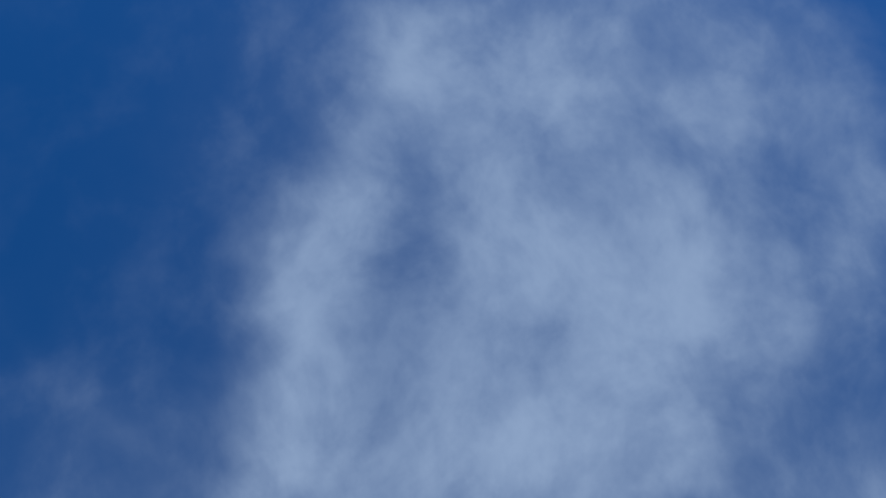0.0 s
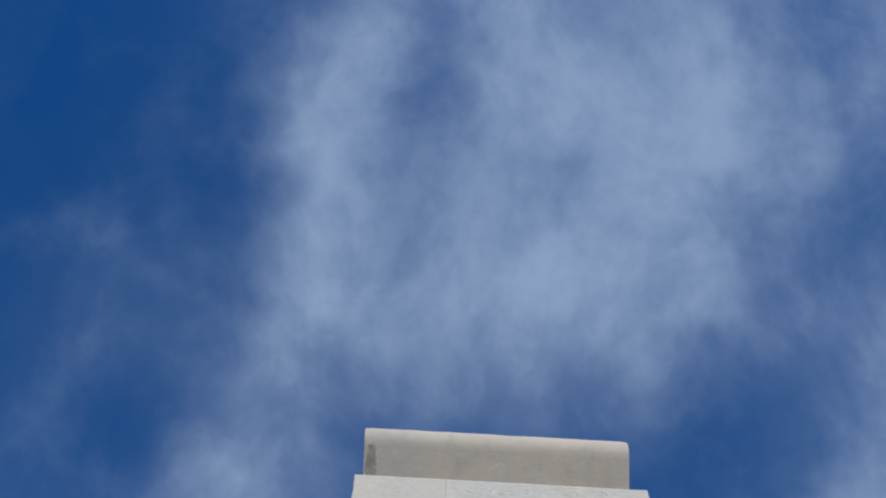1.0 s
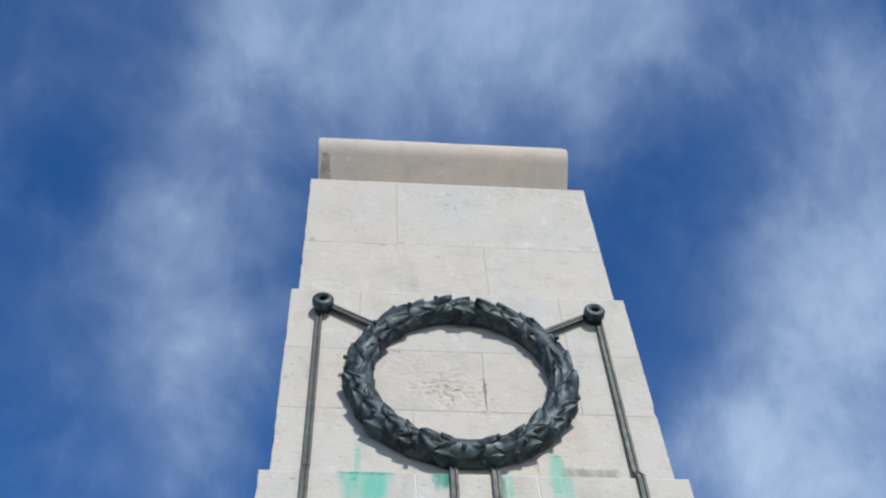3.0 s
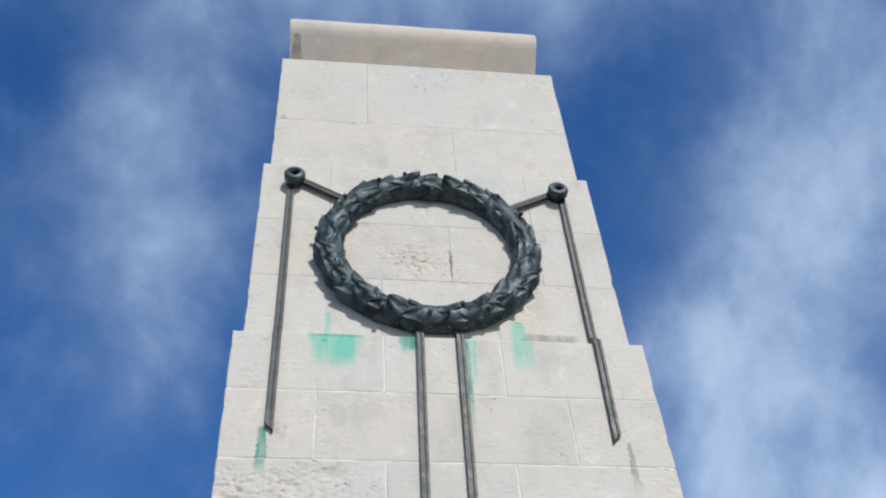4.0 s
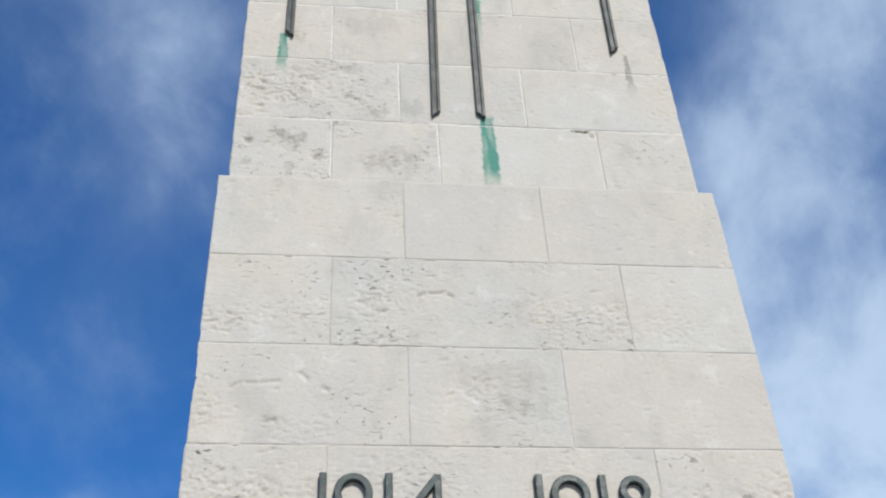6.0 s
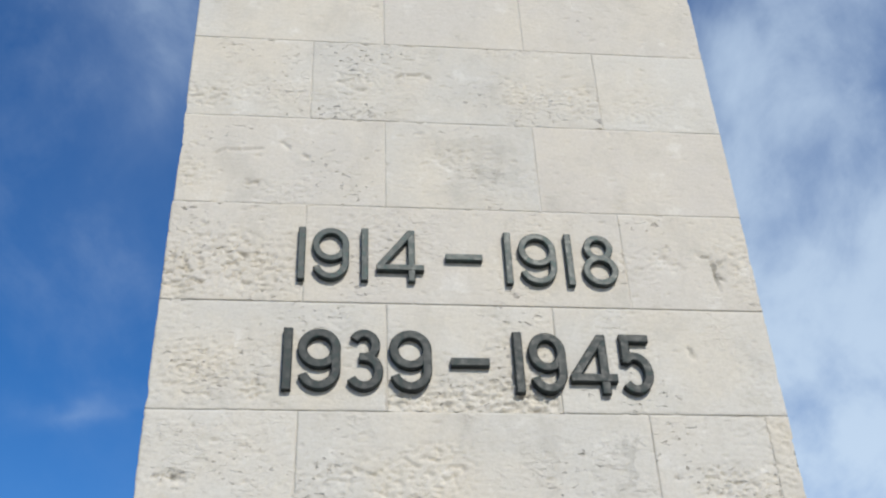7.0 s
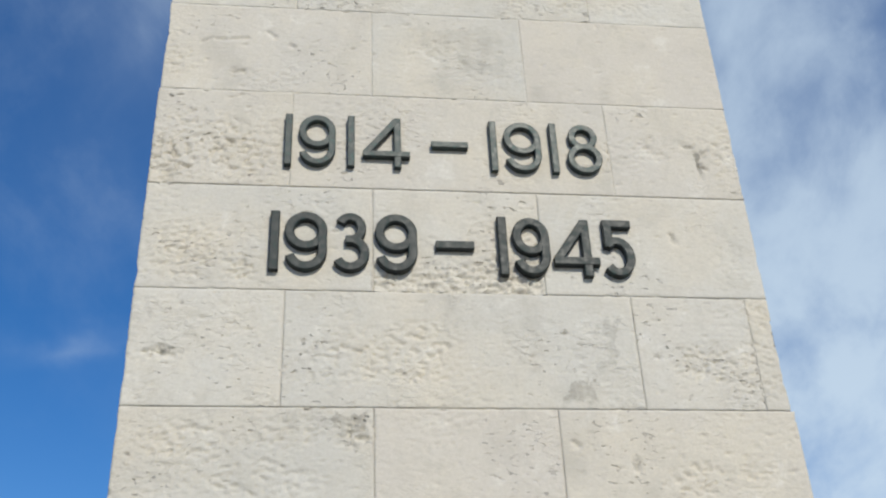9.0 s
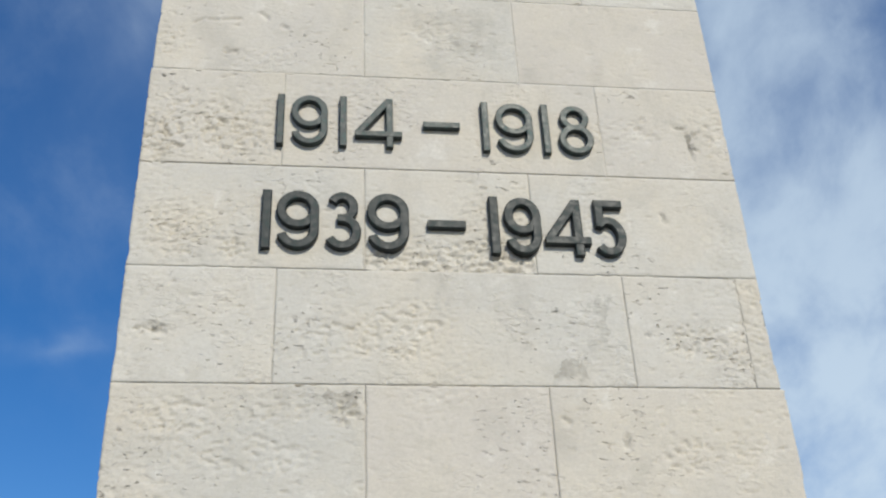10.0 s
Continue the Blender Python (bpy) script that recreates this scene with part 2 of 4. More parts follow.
def make_stone(name, stains_and_shade=True, base=(0.528, 0.503, 0.455)):
    mat, nt, bsdf = material(name)
    n = Net(nt)
    geo = nt.nodes.new("ShaderNodeNewGeometry")
    info = nt.nodes.new("ShaderNodeObjectInfo")
    pos = geo.outputs["Position"]
    rnd = info.outputs["Random"]
    own_look = nt.nodes.new("ShaderNodeSeparateColor")
    nt.links.new(info.outputs["Color"], own_look.inputs[0])
    pitted, toned, flaked = own_look.outputs[0], own_look.outputs[1], own_look.outputs[2]
    # each block takes its own stretch of the pattern
    off = nt.nodes.new("ShaderNodeCombineXYZ")
    for slot in range(3):
        nt.links.new(n.math("MULTIPLY", rnd, 7.0 + 3 * slot), off.inputs[slot])
    add = nt.nodes.new("ShaderNodeVectorMath")
    nt.links.new(pos, add.inputs[0])
    nt.links.new(off.outputs[0], add.inputs[1])
    own = add.outputs[0]

    broad = n.noise(own, 3.2, 5, 0.6)
    mottle = n.noise(own, 14, 6, 0.62, 0.4)
    grain = n.noise(own, 160, 3, 0.6)
    tint = n.mix(n.math("ADD", n.math("MULTIPLY", toned, 0.8), n.math("MULTIPLY", rnd, 0.2)), tuple(0.86 * c for c in base), tuple(1.09 * c for c in base))
    hue = n.math("FRACT", n.math("MULTIPLY", rnd, 13.7))
    tint = n.mix(n.span(hue, 0.45, 1.0, 0, 0.8), tint, (base[0] * 0.97, base[1] * 0.925, base[2] * 0.90))
    tint = n.mix(n.span(broad, 0.35, 0.7), tint, (base[0] * 1.03, base[1] * 0.985, base[2] * 0.92))
    tint = n.mix(n.span(mottle, 0.52, 0.75, 0, 0.55), tint, (base[0] * 0.80, base[1] * 0.78, base[2] * 0.74))
    tint = n.mix(n.span(mottle, 0.44, 0.26, 0, 0.5), tint, (0.66, 0.635, 0.585))
    tint = n.mix(n.math("MULTIPLY", n.span(grain, 0.35, 0.7), 0.25), tint, (base[0] * 0.74, base[1] * 0.72, base[2] * 0.68))

    # shelly pits, in drifts; shade inside them is put into the colour too
    stretched = n.scaled(own, (0.62, 1.0, 1.45))
    drift = n.span(n.noise(own, 4.5, 3, 0.5), 0.47, 0.66)
    pit_small = n.span(n.noise(stretched, 90, 4, 0.62, 0.2), 0.60, 0.76)
    pit_mid = n.span(n.noise(stretched, 34, 6, 0.62, 0.2), 0.63, 0.78)
    pits = n.math("MINIMUM", n.math("ADD", n.math("MULTIPLY", pit_small, n.math("ADD", n.math("MULTIPLY", drift, 0.85), 0.12)),
                  n.math("MULTIPLY", pit_mid, n.math("ADD", n.math("MULTIPLY", drift, 0.8), 0.1))), 1.0)
    pits = n.math("MULTIPLY", pits, pitted)
    tint = n.mix(n.math("MULTIPLY", pits, 0.26), tint, (0.20, 0.18, 0.155))
    # troughs of the flake bump coloured darker, as painted shade
    tint = n.mix(n.math("MULTIPLY", flaked, n.span(n.noise(n.scaled(own, (1, 1, 1.8)), 42, 7, 0.68, 0.6), 0.42, 0.32, 0, 0.35)), tint, (0.30, 0.27, 0.23))
    # grey lichen and soot in a few patches
    soot = n.math("MULTIPLY", n.span(n.noise(own, 5.0, 5, 0.65, 0.3), 0.60, 0.76), n.span(n.noise(own, 38, 4, 0.6), 0.40, 0.62))
    tint = n.mix(n.math("MULTIPLY", soot, n.math("ADD", n.math("MULTIPLY", pitted, 0.45), 0.1)), tint, (0.24, 0.215, 0.185))
    # faint damp bands and smudges across whole blocks
    smudge = n.span(n.noise(n.scaled(own, (1.0, 1.0, 0.55)), 7.5, 5, 0.6, 0.5), 0.50, 0.78, 0, 0.50)
    tint = n.mix(smudge, tint, (0.36, 0.335, 0.295))
    rough = 0.88
    if stains_and_shade:
        xyz = nt.nodes.new("ShaderNodeSeparateXYZ")
        nt.links.new(pos, xyz.inputs[0])
        px = n.math("ADD", xyz.outputs[0], n.math("MULTIPLY", n.math("SUBTRACT", n.noise(pos, 70, 3, 0.6), 0.5), 0.022))
        pz = n.math("ADD", xyz.outputs[2], n.math("MULTIPLY", n.math("SUBTRACT", n.noise(pos, 45, 3, 0.6), 0.5), 0.03))
        streak = n.span(n.noise(n.scaled(pos, (40, 40, 6)), 1.0, 3, 0.5), 0.28, 0.66, 0.40, 1.0)

        wide = n.math("MULTIPLY", n.math("SUBTRACT", n.noise(pos, 16, 4, 0.65), 0.5), 0.16)
        wide2 = n.math("MULTIPLY", n.math("SUBTRACT", n.noise(n.scaled(pos, (1, 1, 1), (4.0, 1.0, 2.0)), 18, 4, 0.65), 0.5), 0.14)

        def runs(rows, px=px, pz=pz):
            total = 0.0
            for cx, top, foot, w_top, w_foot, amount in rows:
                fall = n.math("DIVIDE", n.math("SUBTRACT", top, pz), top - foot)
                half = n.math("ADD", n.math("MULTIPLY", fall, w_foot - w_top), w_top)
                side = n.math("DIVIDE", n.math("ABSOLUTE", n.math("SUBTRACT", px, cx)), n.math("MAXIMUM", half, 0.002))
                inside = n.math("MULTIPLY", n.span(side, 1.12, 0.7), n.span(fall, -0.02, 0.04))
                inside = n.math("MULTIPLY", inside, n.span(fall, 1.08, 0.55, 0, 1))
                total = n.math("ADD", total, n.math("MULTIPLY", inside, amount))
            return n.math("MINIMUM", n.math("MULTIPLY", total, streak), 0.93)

        tint = n.mix(runs(GREEN_RUNS), tint, (0.14, 0.44, 0.33))
        tint = n.mix(runs(DARK_GREEN_RUNS), tint, (0.050, 0.225, 0.165))
        tint = n.mix(runs(GREY_RUNS_AND_SHADE), tint, (0.17, 0.16, 0.135))
        tint = n.mix(runs(GREY_PATCHES, n.math("ADD", px, wide), n.math("ADD", pz, wide2)), tint, (0.20, 0.185, 0.155))
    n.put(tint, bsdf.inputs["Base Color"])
    bsdf.inputs["Roughness"].default_value = rough
    bsdf.inputs["Specular IOR Level"].default_value = 0.25
    lumps = n.math("ADD", n.math("MULTIPLY", n.noise(own, 24, 5, 0.65), 0.28), n.math("MULTIPLY", n.noise(n.scaled(own, (1, 1, 1.7)), 95, 5, 0.65), 0.45))
    flakes = n.math("MULTIPLY", n.noise(n.scaled(own, (1, 1, 1.8)), 42, 7, 0.68, 0.6), flaked)
    flake_drift = n.span(n.noise(own, 6.5, 3, 0.5), 0.42, 0.58)
    b = n.bump(n.math("MULTIPLY", flakes, flake_drift), 0.8, 0.009)
    # drifts of fine shelly flakes with sharp lips
    shelly = n.span(n.noise(n.scaled(own, (0.8, 1, 1.25)), 64, 3, 0.55, 0.5), 0.40, 0.62)
    shelly_drift = n.math("MULTIPLY", n.span(n.noise(n.scaled(own, (1, 1, 1), (2.0, 5.0, 1.0)), 7.0, 4, 0.6), 0.50, 0.66), n.span(pitted, 0.0, 0.8, 0.15, 1.0))
    b = n.bump(lumps, 0.6, 0.0042, b)
    b = n.bump(n.math("MULTIPLY", shelly, shelly_drift), 0.7, 0.0022, b)
    b = n.bump(n.math("MULTIPLY", pits, -1.0), 1.0, 0.008, b)
    n.put(b, bsdf.inputs["Normal"])
    return mat


def make_bronze(name, dark, light, green, green_amount, metal=0.45, rough=(0.36, 0.60)):
    mat, nt, bsdf = material(name)
    n = Net(nt)
    pos = nt.nodes.new("ShaderNodeNewGeometry").outputs["Position"]
    a = n.noise(pos, 18, 5, 0.6, 0.4)
    b = n.noise(pos, 70, 5, 0.6)
    tint = n.mix(n.span(a, 0.35, 0.68), dark, light)
    tint = n.mix(n.math("MULTIPLY", n.span(b, 0.50, 0.72), green_amount), tint, green)
    n.put(tint, bsdf.inputs["Base Color"])
    bsdf.inputs["Metallic"].default_value = metal
    n.put(n.span(b, 0.3, 0.7, *rough), bsdf.inputs["Roughness"])
    n.put(n.bump(n.noise(pos, 130, 4, 0.6), 0.35, 0.002), bsdf.inputs["Normal"])
    return mat


def make_paving():
    mat, nt, bsdf = material("paving_stone")
    n = Net(nt)
    pos = nt.nodes.new("ShaderNodeNewGeometry").outputs["Position"]
    tint = n.mix(n.span(n.noise(pos, 0.6, 6, 0.6), 0.35, 0.7), (0.26, 0.25, 0.23), (0.36, 0.34, 0.31))
    tint = n.mix(n.math("MULTIPLY", n.noise(pos, 45, 4, 0.6), 0.5), tint, (0.20, 0.19, 0.175))
    n.put(tint, bsdf.inputs["Base Color"])
    bsdf.inputs["Roughness"].default_value = 0.9
    n.put(n.bump(n.noise(pos, 60, 4, 0.6), 0.4, 0.004), bsdf.inputs["Normal"])
    return mat


STONE = make_stone("weathered_limestone")
# the shaft's stone tinted warm, for bounced light under the cap's lean
CAP_STONE = make_stone("warm_tinted_limestone", base=(0.55, 0.49, 0.42))
PALE_MORTAR = make_stone("pale_lime_mortar", stains_and_shade=False, base=(0.72, 0.70, 0.65))
MORTAR = make_stone("lime_mortar", stains_and_shade=False, base=(0.52, 0.49, 0.435))
BRONZE = make_bronze("dark_bronze", (0.009, 0.015, 0.018), (0.074, 0.098, 0.104), (0.13, 0.185, 0.18), 0.55, 0.35, (0.44, 0.66))
STRAP = make_bronze("strap_bronze", (0.034, 0.037, 0.034), (0.072, 0.075, 0.067), (0.09, 0.125, 0.11), 0.30, 0.3, (0.45, 0.65))
NUMERAL = make_bronze("numeral_bronze", (0.009, 0.013, 0.013), (0.015, 0.021, 0.020), (0.035, 0.085, 0.075), 0.32, 0.2, (0.48, 0.68))
NUMERAL_WORN = make_bronze("worn_numeral_bronze", (0.018, 0.026, 0.025), (0.029, 0.040, 0.038), (0.060, 0.140, 0.125), 0.45, 0.2, (0.42, 0.62))
PAVING = make_paving()


# ---- mesh helpers ----
def link_mesh(name, bm, mat, smooth=False):
    me = bpy.data.meshes.new(name)
    bm.normal_update()
    bm.to_mesh(me)
    bm.free()
    if smooth:
        me.polygons.foreach_set("use_smooth", [True] * len(me.polygons))
    me.materials.append(mat)
    return me


def part(name, bm, mat, parent, label="", smooth=False):
    ob = new(name, link_mesh(name, bm, mat, smooth))
    ob.parent = parent
    if label:
        tagged(ob, label)
    return ob


def box(bm, lo, hi):
    made = bmesh.ops.create_cube(bm, size=1.0)["verts"]
    for v in made:
        v.co = Vector([lo[k] + (v.co[k] + 0.5) * (hi[k] - lo[k]) for k in range(3)])
    return made


def slab(bm, outline, y_front, y_back, bevel=0.0):
    """A flat piece with the outline (x, z), from y_front to y_back, its front edges bevelled."""
    front = [bm.verts.new((x, y_front, z)) for x, z in outline]
    back = [bm.verts.new((x, y_back, z)) for x, z in outline]
    face = bm.faces.new(front)
    bm.faces.new(back[::-1])
    for k in range(len(outline)):
        j = (k + 1) % len(outline)
        bm.faces.new((front[j], front[k], back[k], back[j]))
    bmesh.ops.recalc_face_normals(bm, faces=bm.faces)
    if bevel:
        bmesh.ops.bevel(bm, geom=list(face.edges), offset=bevel, segments=2, affect="EDGES", profile=0.5)


# ---- ground ----
bm = bmesh.new()
bmesh.ops.create_grid(bm, x_segments=8, y_segments=8, size=1500)
ground = new("ground", link_mesh("ground", bm, PAVING))
tagged(ground, "pale grey stone paving round the memorial", "ground", kind="structure")

# ---- the memorial ----
memorial = new("war_memorial")
tagged(memorial, "tall stepped pale limestone war memorial shaft with weathered blocks", "war memorial")
DEPTH = 0.95          # of the lowest tier, front to back
# tier: half-width, setback of its front, z of its joints from foot to top
TIERS = [
    ("lower_tier", 0.650, 0.000, [0.0, 0.266, 0.523, 0.780, 1.037, 1.294, 1.551, 1.808, 2.062, 2.316, 2.573, 2.831, 3.090, 3.349]),
    ("middle_tier", 0.627, 0.036, [3.349, 3.607, 3.855, 4.104, 4.337]),
    ("wreath_tier", 0.599, 0.070, [4.337, 4.632, 4.920, 5.241]),
    ("upper_tier", 0.576, 0.100, [5.241, 5.585, 6.044]),
]
WIDE, NARROW = (-0.355, 0.355), (-0.178, 0.178)
SPECIAL = {("middle_tier", 2): (-0.372, 0.355), ("middle_tier", 0): (-0.365, -0.074, 0.372), ("upper_tier", 0): (0.113,), ("upper_tier", 1): (-0.22,),
           ("lower_tier", 7): (-0.355, 0.355, 0.600), ("wreath_tier", 0): (-0.178, 0.190), ("wreath_tier", 1): (-0.36, 0.057, 0.36)}
GAP, BED = 0.0012, 0.0017     # joint widths


# flaked patches of the face: middle x and z, half-widths, depth
SPOTS = [
    (-0.555, 2.430, 0.125, 0.105, 1.0), (-0.610, 2.370, 0.060, 0.070, 1.0), (-0.470, 2.400, 0.090, 0.080, 0.6),
    (-0.270, 1.905, 0.120, 0.060, 0.7), (-0.120, 1.920, 0.110, 0.085, 0.9), (-0.040, 1.960, 0.060, 0.060, 0.5),
    (0.490, 1.910, 0.085, 0.055, 1.1), (0.610, 1.900, 0.060, 0.085, 0.85), (0.620, 2.020, 0.040, 0.060, 0.7),
    (-0.215, 1.755, 0.045, 0.035, 1.3), (-0.340, 1.755, 0.100, 0.045, 0.7), (-0.560, 1.745, 0.110, 0.050, 0.6),
    (-0.390, 1.670, 0.140, 0.050, 0.6), (0.440, 1.665, 0.075, 0.045, 1.0), (0.560, 1.680, 0.060, 0.040, 0.6),
    (-0.585, 1.921, 0.045, 0.018, 1.2), (-0.600, 2.895, 0.075, 0.050, 0.8), (-0.450, 2.930, 0.150, 0.060, 0.4),
    (0.180, 2.930, 0.100, 0.060, 0.7), (0.310, 2.920, 0.060, 0.070, 0.9), (-0.250, 2.940, 0.090, 0.060, 0.5),
    (-0.610, 2.650, 0.050, 0.060, 0.7), (-0.480, 2.630, 0.030, 0.020, 0.8), (0.000, 2.720, 0.100, 0.070, 0.35),
    (0.380, 2.430, 0.090, 0.060, 0.4), (0.460, 2.450, 0.050, 0.050, 0.6), (0.620, 2.400, 0.035, 0.090, 0.5),
    (-0.560, 2.150, 0.090, 0.080, 0.4), (-0.440, 2.110, 0.035, 0.030, 1.0), (0.600, 2.160, 0.060, 0.080, 0.4),
    (-0.500, 3.725, 0.115, 0.095, 1.1), (-0.590, 3.760, 0.045, 0.080, 1.2), (-0.370, 3.830, 0.080, 0.022, 1.0),
    (-0.485, 3.525, 0.060, 0.050, 1.0), (-0.400, 3.470, 0.030, 0.025, 1.2), (-0.220, 3.460, 0.090, 0.040, 0.5),
    (-0.480, 3.960, 0.030, 0.022, 0.9), (-0.090, 4.740, 0.110, 0.085, 0.9), (-0.600, 4.500, 0.025, 0.070, 0.9),
]
# cuts and cracks: points (x, z), half-width, depth
MARKS = [
    (((0.530, 2.462), (0.552, 2.457), (0.560, 2.435), (0.562, 2.372)), 0.0042, 0.0040),
    (((0.588, 2.450), (0.564, 2.424)), 0.0045, 0.0050),
    (((0.560, 2.407), (0.576, 2.398)), 0.0050, 0.0060),
    (((-0.566, 2.714), (-0.549, 2.726), (-0.513, 2.726), (-0.462, 2.732)), 0.0038, 0.0045),
    (((-0.416, 2.752), (-0.402, 2.738)), 0.0055, 0.0060),
    (((-0.364, 2.716), (-0.357, 2.711)), 0.0055, 0.0060),
    (((-0.488, 2.628), (-0.470, 2.634)), 0.0045, 0.0050),
    (((-0.149, 2.976), (-0.135, 2.985), (-0.091, 2.989), (-0.069, 2.979)), 0.0045, 0.0060),
    (((0.322, 3.603), (0.347, 3.600), (0.360, 3.582)), 0.0055, 0.0080),
    (((0.056, 4.790), (0.056, 4.660)), 0.0042, 0.0060),
    (((-0.590, 1.923), (-0.568, 1.917)), 0.0070, 0.0080),
    (((0.077, 2.150), (0.085, 2.143)), 0.0060, 0.0060),
    (((0.466, 2.218), (0.472, 2.200)), 0.0060, 0.0050),
    (((0.321, 1.703), (0.321, 1.686)), 0.0070, 0.0060),
    (((0.202, 1.742), (0.212, 1.733)), 0.0050, 0.0060),
    (((-0.590, 3.520), (-0.582, 3.512)), 0.0100, 0.0070),
    (((-0.365, 3.520), (-0.365, 3.490)), 0.0045, 0.0060),
    (((0.392, 1.925), (0.396, 1.923)), 0.0050, 0.0050),
    (((-0.246, 2.930), (-0.232, 2.930)), 0.0050, 0.0050),
    (((-0.290, 2.958), (-0.272, 2.952)), 0.0045, 0.0050),
]


def near_marks(x0, x1, z0, z1):
    """The flaked patches and cuts that reach into a block."""
    spots = [q for q in SPOTS if x0 - q[2] < q[0] < x1 + q[2] and z0 - q[3] < q[1] < z1 + q[3]]
    cuts = [q for q in MARKS if any(x0 < x < x1 and z0 < z < z1 for x, z in q[0])]
    return spots, cuts


def relief(x, z, seed, rough, spots, cuts):
    """How far the weathered face stands back at a place, in metres."""
    p = Vector((x + seed, seed * 0.37, z))
    fine = noise.noise(Vector((p.x * 60, p.y, p.z * 120)))
    back = 0.0006 * noise.noise(p * 9.0) + 0.0004 * fine
    # shelly flakes lie level: longer than they are high, with a sharp upper lip
    flake = noise.fractal(Vector((p.x * 66, p.y, p.z * 122)), 0.5, 2.1, 4)
    flake -= 0.35 * abs(noise.noise(Vector((p.x * 70, p.y + 9.0, p.z * 130))))
    hole = min(0.55, max(0.0, flake + 0.02))
    drift = max(0.0, noise.noise(p * 5.0) - 0.14 + 0.8 * rough)
    back += min(drift, 1.0) * (hole * 0.011 + max(0.0, fine - 0.35) * 0.006)
    # lone dashes over the whole face
    back += max(0.0, noise.noise(Vector((p.x * 48, p.y + 5.0, p.z * 120))) - 0.46) * 0.010 * max(0.2, 1.0 + rough)
    edge = 0.35 * noise.noise(p * 28.0)
    for cx, cz, rx, rz, depth in spots:
        d = ((x - cx) / rx) ** 2 + ((z - cz) / rz) ** 2
        if d < 1.6:
            w = max(0.0, min(1.0, 1.4 * (1.0 - d) + edge))
            back += w * depth * (0.0006 + hole * 0.0100)
    for points, half, depth in cuts:
        here = Vector((x, z))
        for a, b in zip(points, points[1:]):
            a, b = Vector(a), Vector(b)
            t = max(0.0, min(1.0, (here - a).dot(b - a) / (b - a).length_squared))
            d = (here - a - (b - a) * t).length * (1.0 + 0.5 * fine)
            if d < 2.5 * half:
                back += depth * math.exp(-(d / half) ** 2)
                break
    # one block has lost its lower face
    if abs(x + 0.003) < 0.176 and 2.062 < z < 2.18:
        rag = (2.140 + 0.05 * max(-0.1, min(0.1, x)) + 0.022 * noise.noise(Vector((x * 16, 7.3, 0.0))) - z) / 0.03
        broken = noise.fractal(Vector((x * 42, 2.0, z * 96)), 0.4, 2.1, 4) - 0.5 * abs(noise.noise(Vector((x * 80, 6.0, z * 150))))
        back += max(0.0, min(1.0, rag)) * (0.0050 + 0.0080 * broken)
    return back


def face_block(name, x0, x1, z0, z1, y, back, parent, seed, rough=0.0, wear=1.0, look_of=(1.0, 0.5), step=0.0042, free=(False, False)):
    """A front block: its face is a fine sheet with worn edges, pits and drifts of shelly relief."""
    nx, nz = max(4, round((x1 - x0) / step)), max(4, round((z1 - z0) / step))
    verts, faces = [], []
    spots, cuts = near_marks(x0, x1, z0, z1)
    for j in range(nz + 1):
        for i in range(nx + 1):
            x, z = x0 + (x1 - x0) * i / nx, z0 + (z1 - z0) * j / nz
            edge = min(x - x0, x1 - x, z - z0, z1 - z)
            worn = 0.0
            if edge < 0.008:
                chip = 0.4 + 1.6 * max(0.0, noise.noise(Vector((x * 14 + seed, seed, z * 14))) + 0.1)
                worn = (0.008 - edge) ** 2 / 0.008 * 0.20 * chip * wear
            verts.append((x, y + relief(x, z, seed, rough, spots, cuts) + worn, z))
    n_face = len(verts)
    for j in range(nz):
        for i in range(nx):
            a = j * (nx + 1) + i
            faces.append((a, a + 1, a + nx + 2, a + nx + 1))
    ring = [i for i in range(nx + 1)] + [(j + 1) * (nx + 1) - 1 for j in range(1, nz + 1)]
    ring += [nz * (nx + 1) + i for i in range(nx - 1, -1, -1)] + [j * (nx + 1) for j in range(nz - 1, 0, -1)]
    outer = []
    for r in ring:
        x, _, z = verts[r]
        # ragged arris on the outer corners
        outer.append(len(verts))
        verts.append((x, back, z))
    for k in range(len(ring)):
        j = (k + 1) % len(ring)
        faces.append((ring[j], ring[k], outer[k], outer[j]))
    faces.append(tuple(outer))
    # nibble the free upright corners
    out = []
    for k, (vx, vy, vz) in enumerate(verts):
        for side, at, open_end in ((-1, x0, free[0]), (1, x1, free[1])):
            if open_end and abs(vx - at) < 1e-6:
                bite = max(0.0, noise.noise(Vector((seed + side, vy * 6, vz * 16))) - 0.15) * 0.006
                bite += max(0.0, noise.noise(Vector((seed, side * 3.1, vz * 60))) - 0.25) * 0.004
                if side > 0 and 1.852 < vz < 2.01:     # a worn length above a sound foot
                    bite += 0.004 * min(1.0, (vz - 1.852) / 0.012) * (0.6 + 0.8 * noise.noise(Vector((3.3, 1.0, vz * 40))))
                vx -= side * bite * (1.0 + 3.0 * max(0.0, rough))
        out.append((vx, vy, vz))
    me = bpy.data.meshes.new(name)
    me.from_pydata(out, [], faces)
    me.update()
    smooth = [k < nx * nz for k in range(len(faces))]
    me.polygons.foreach_set("use_smooth", smooth)
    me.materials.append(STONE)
    ob = new(name, me)
    ob.parent = parent
    ob.color = (*look_of, max(0.0, min(1.0, rough * 1.6)), 1.0)
    return ob


PLAIN = {}


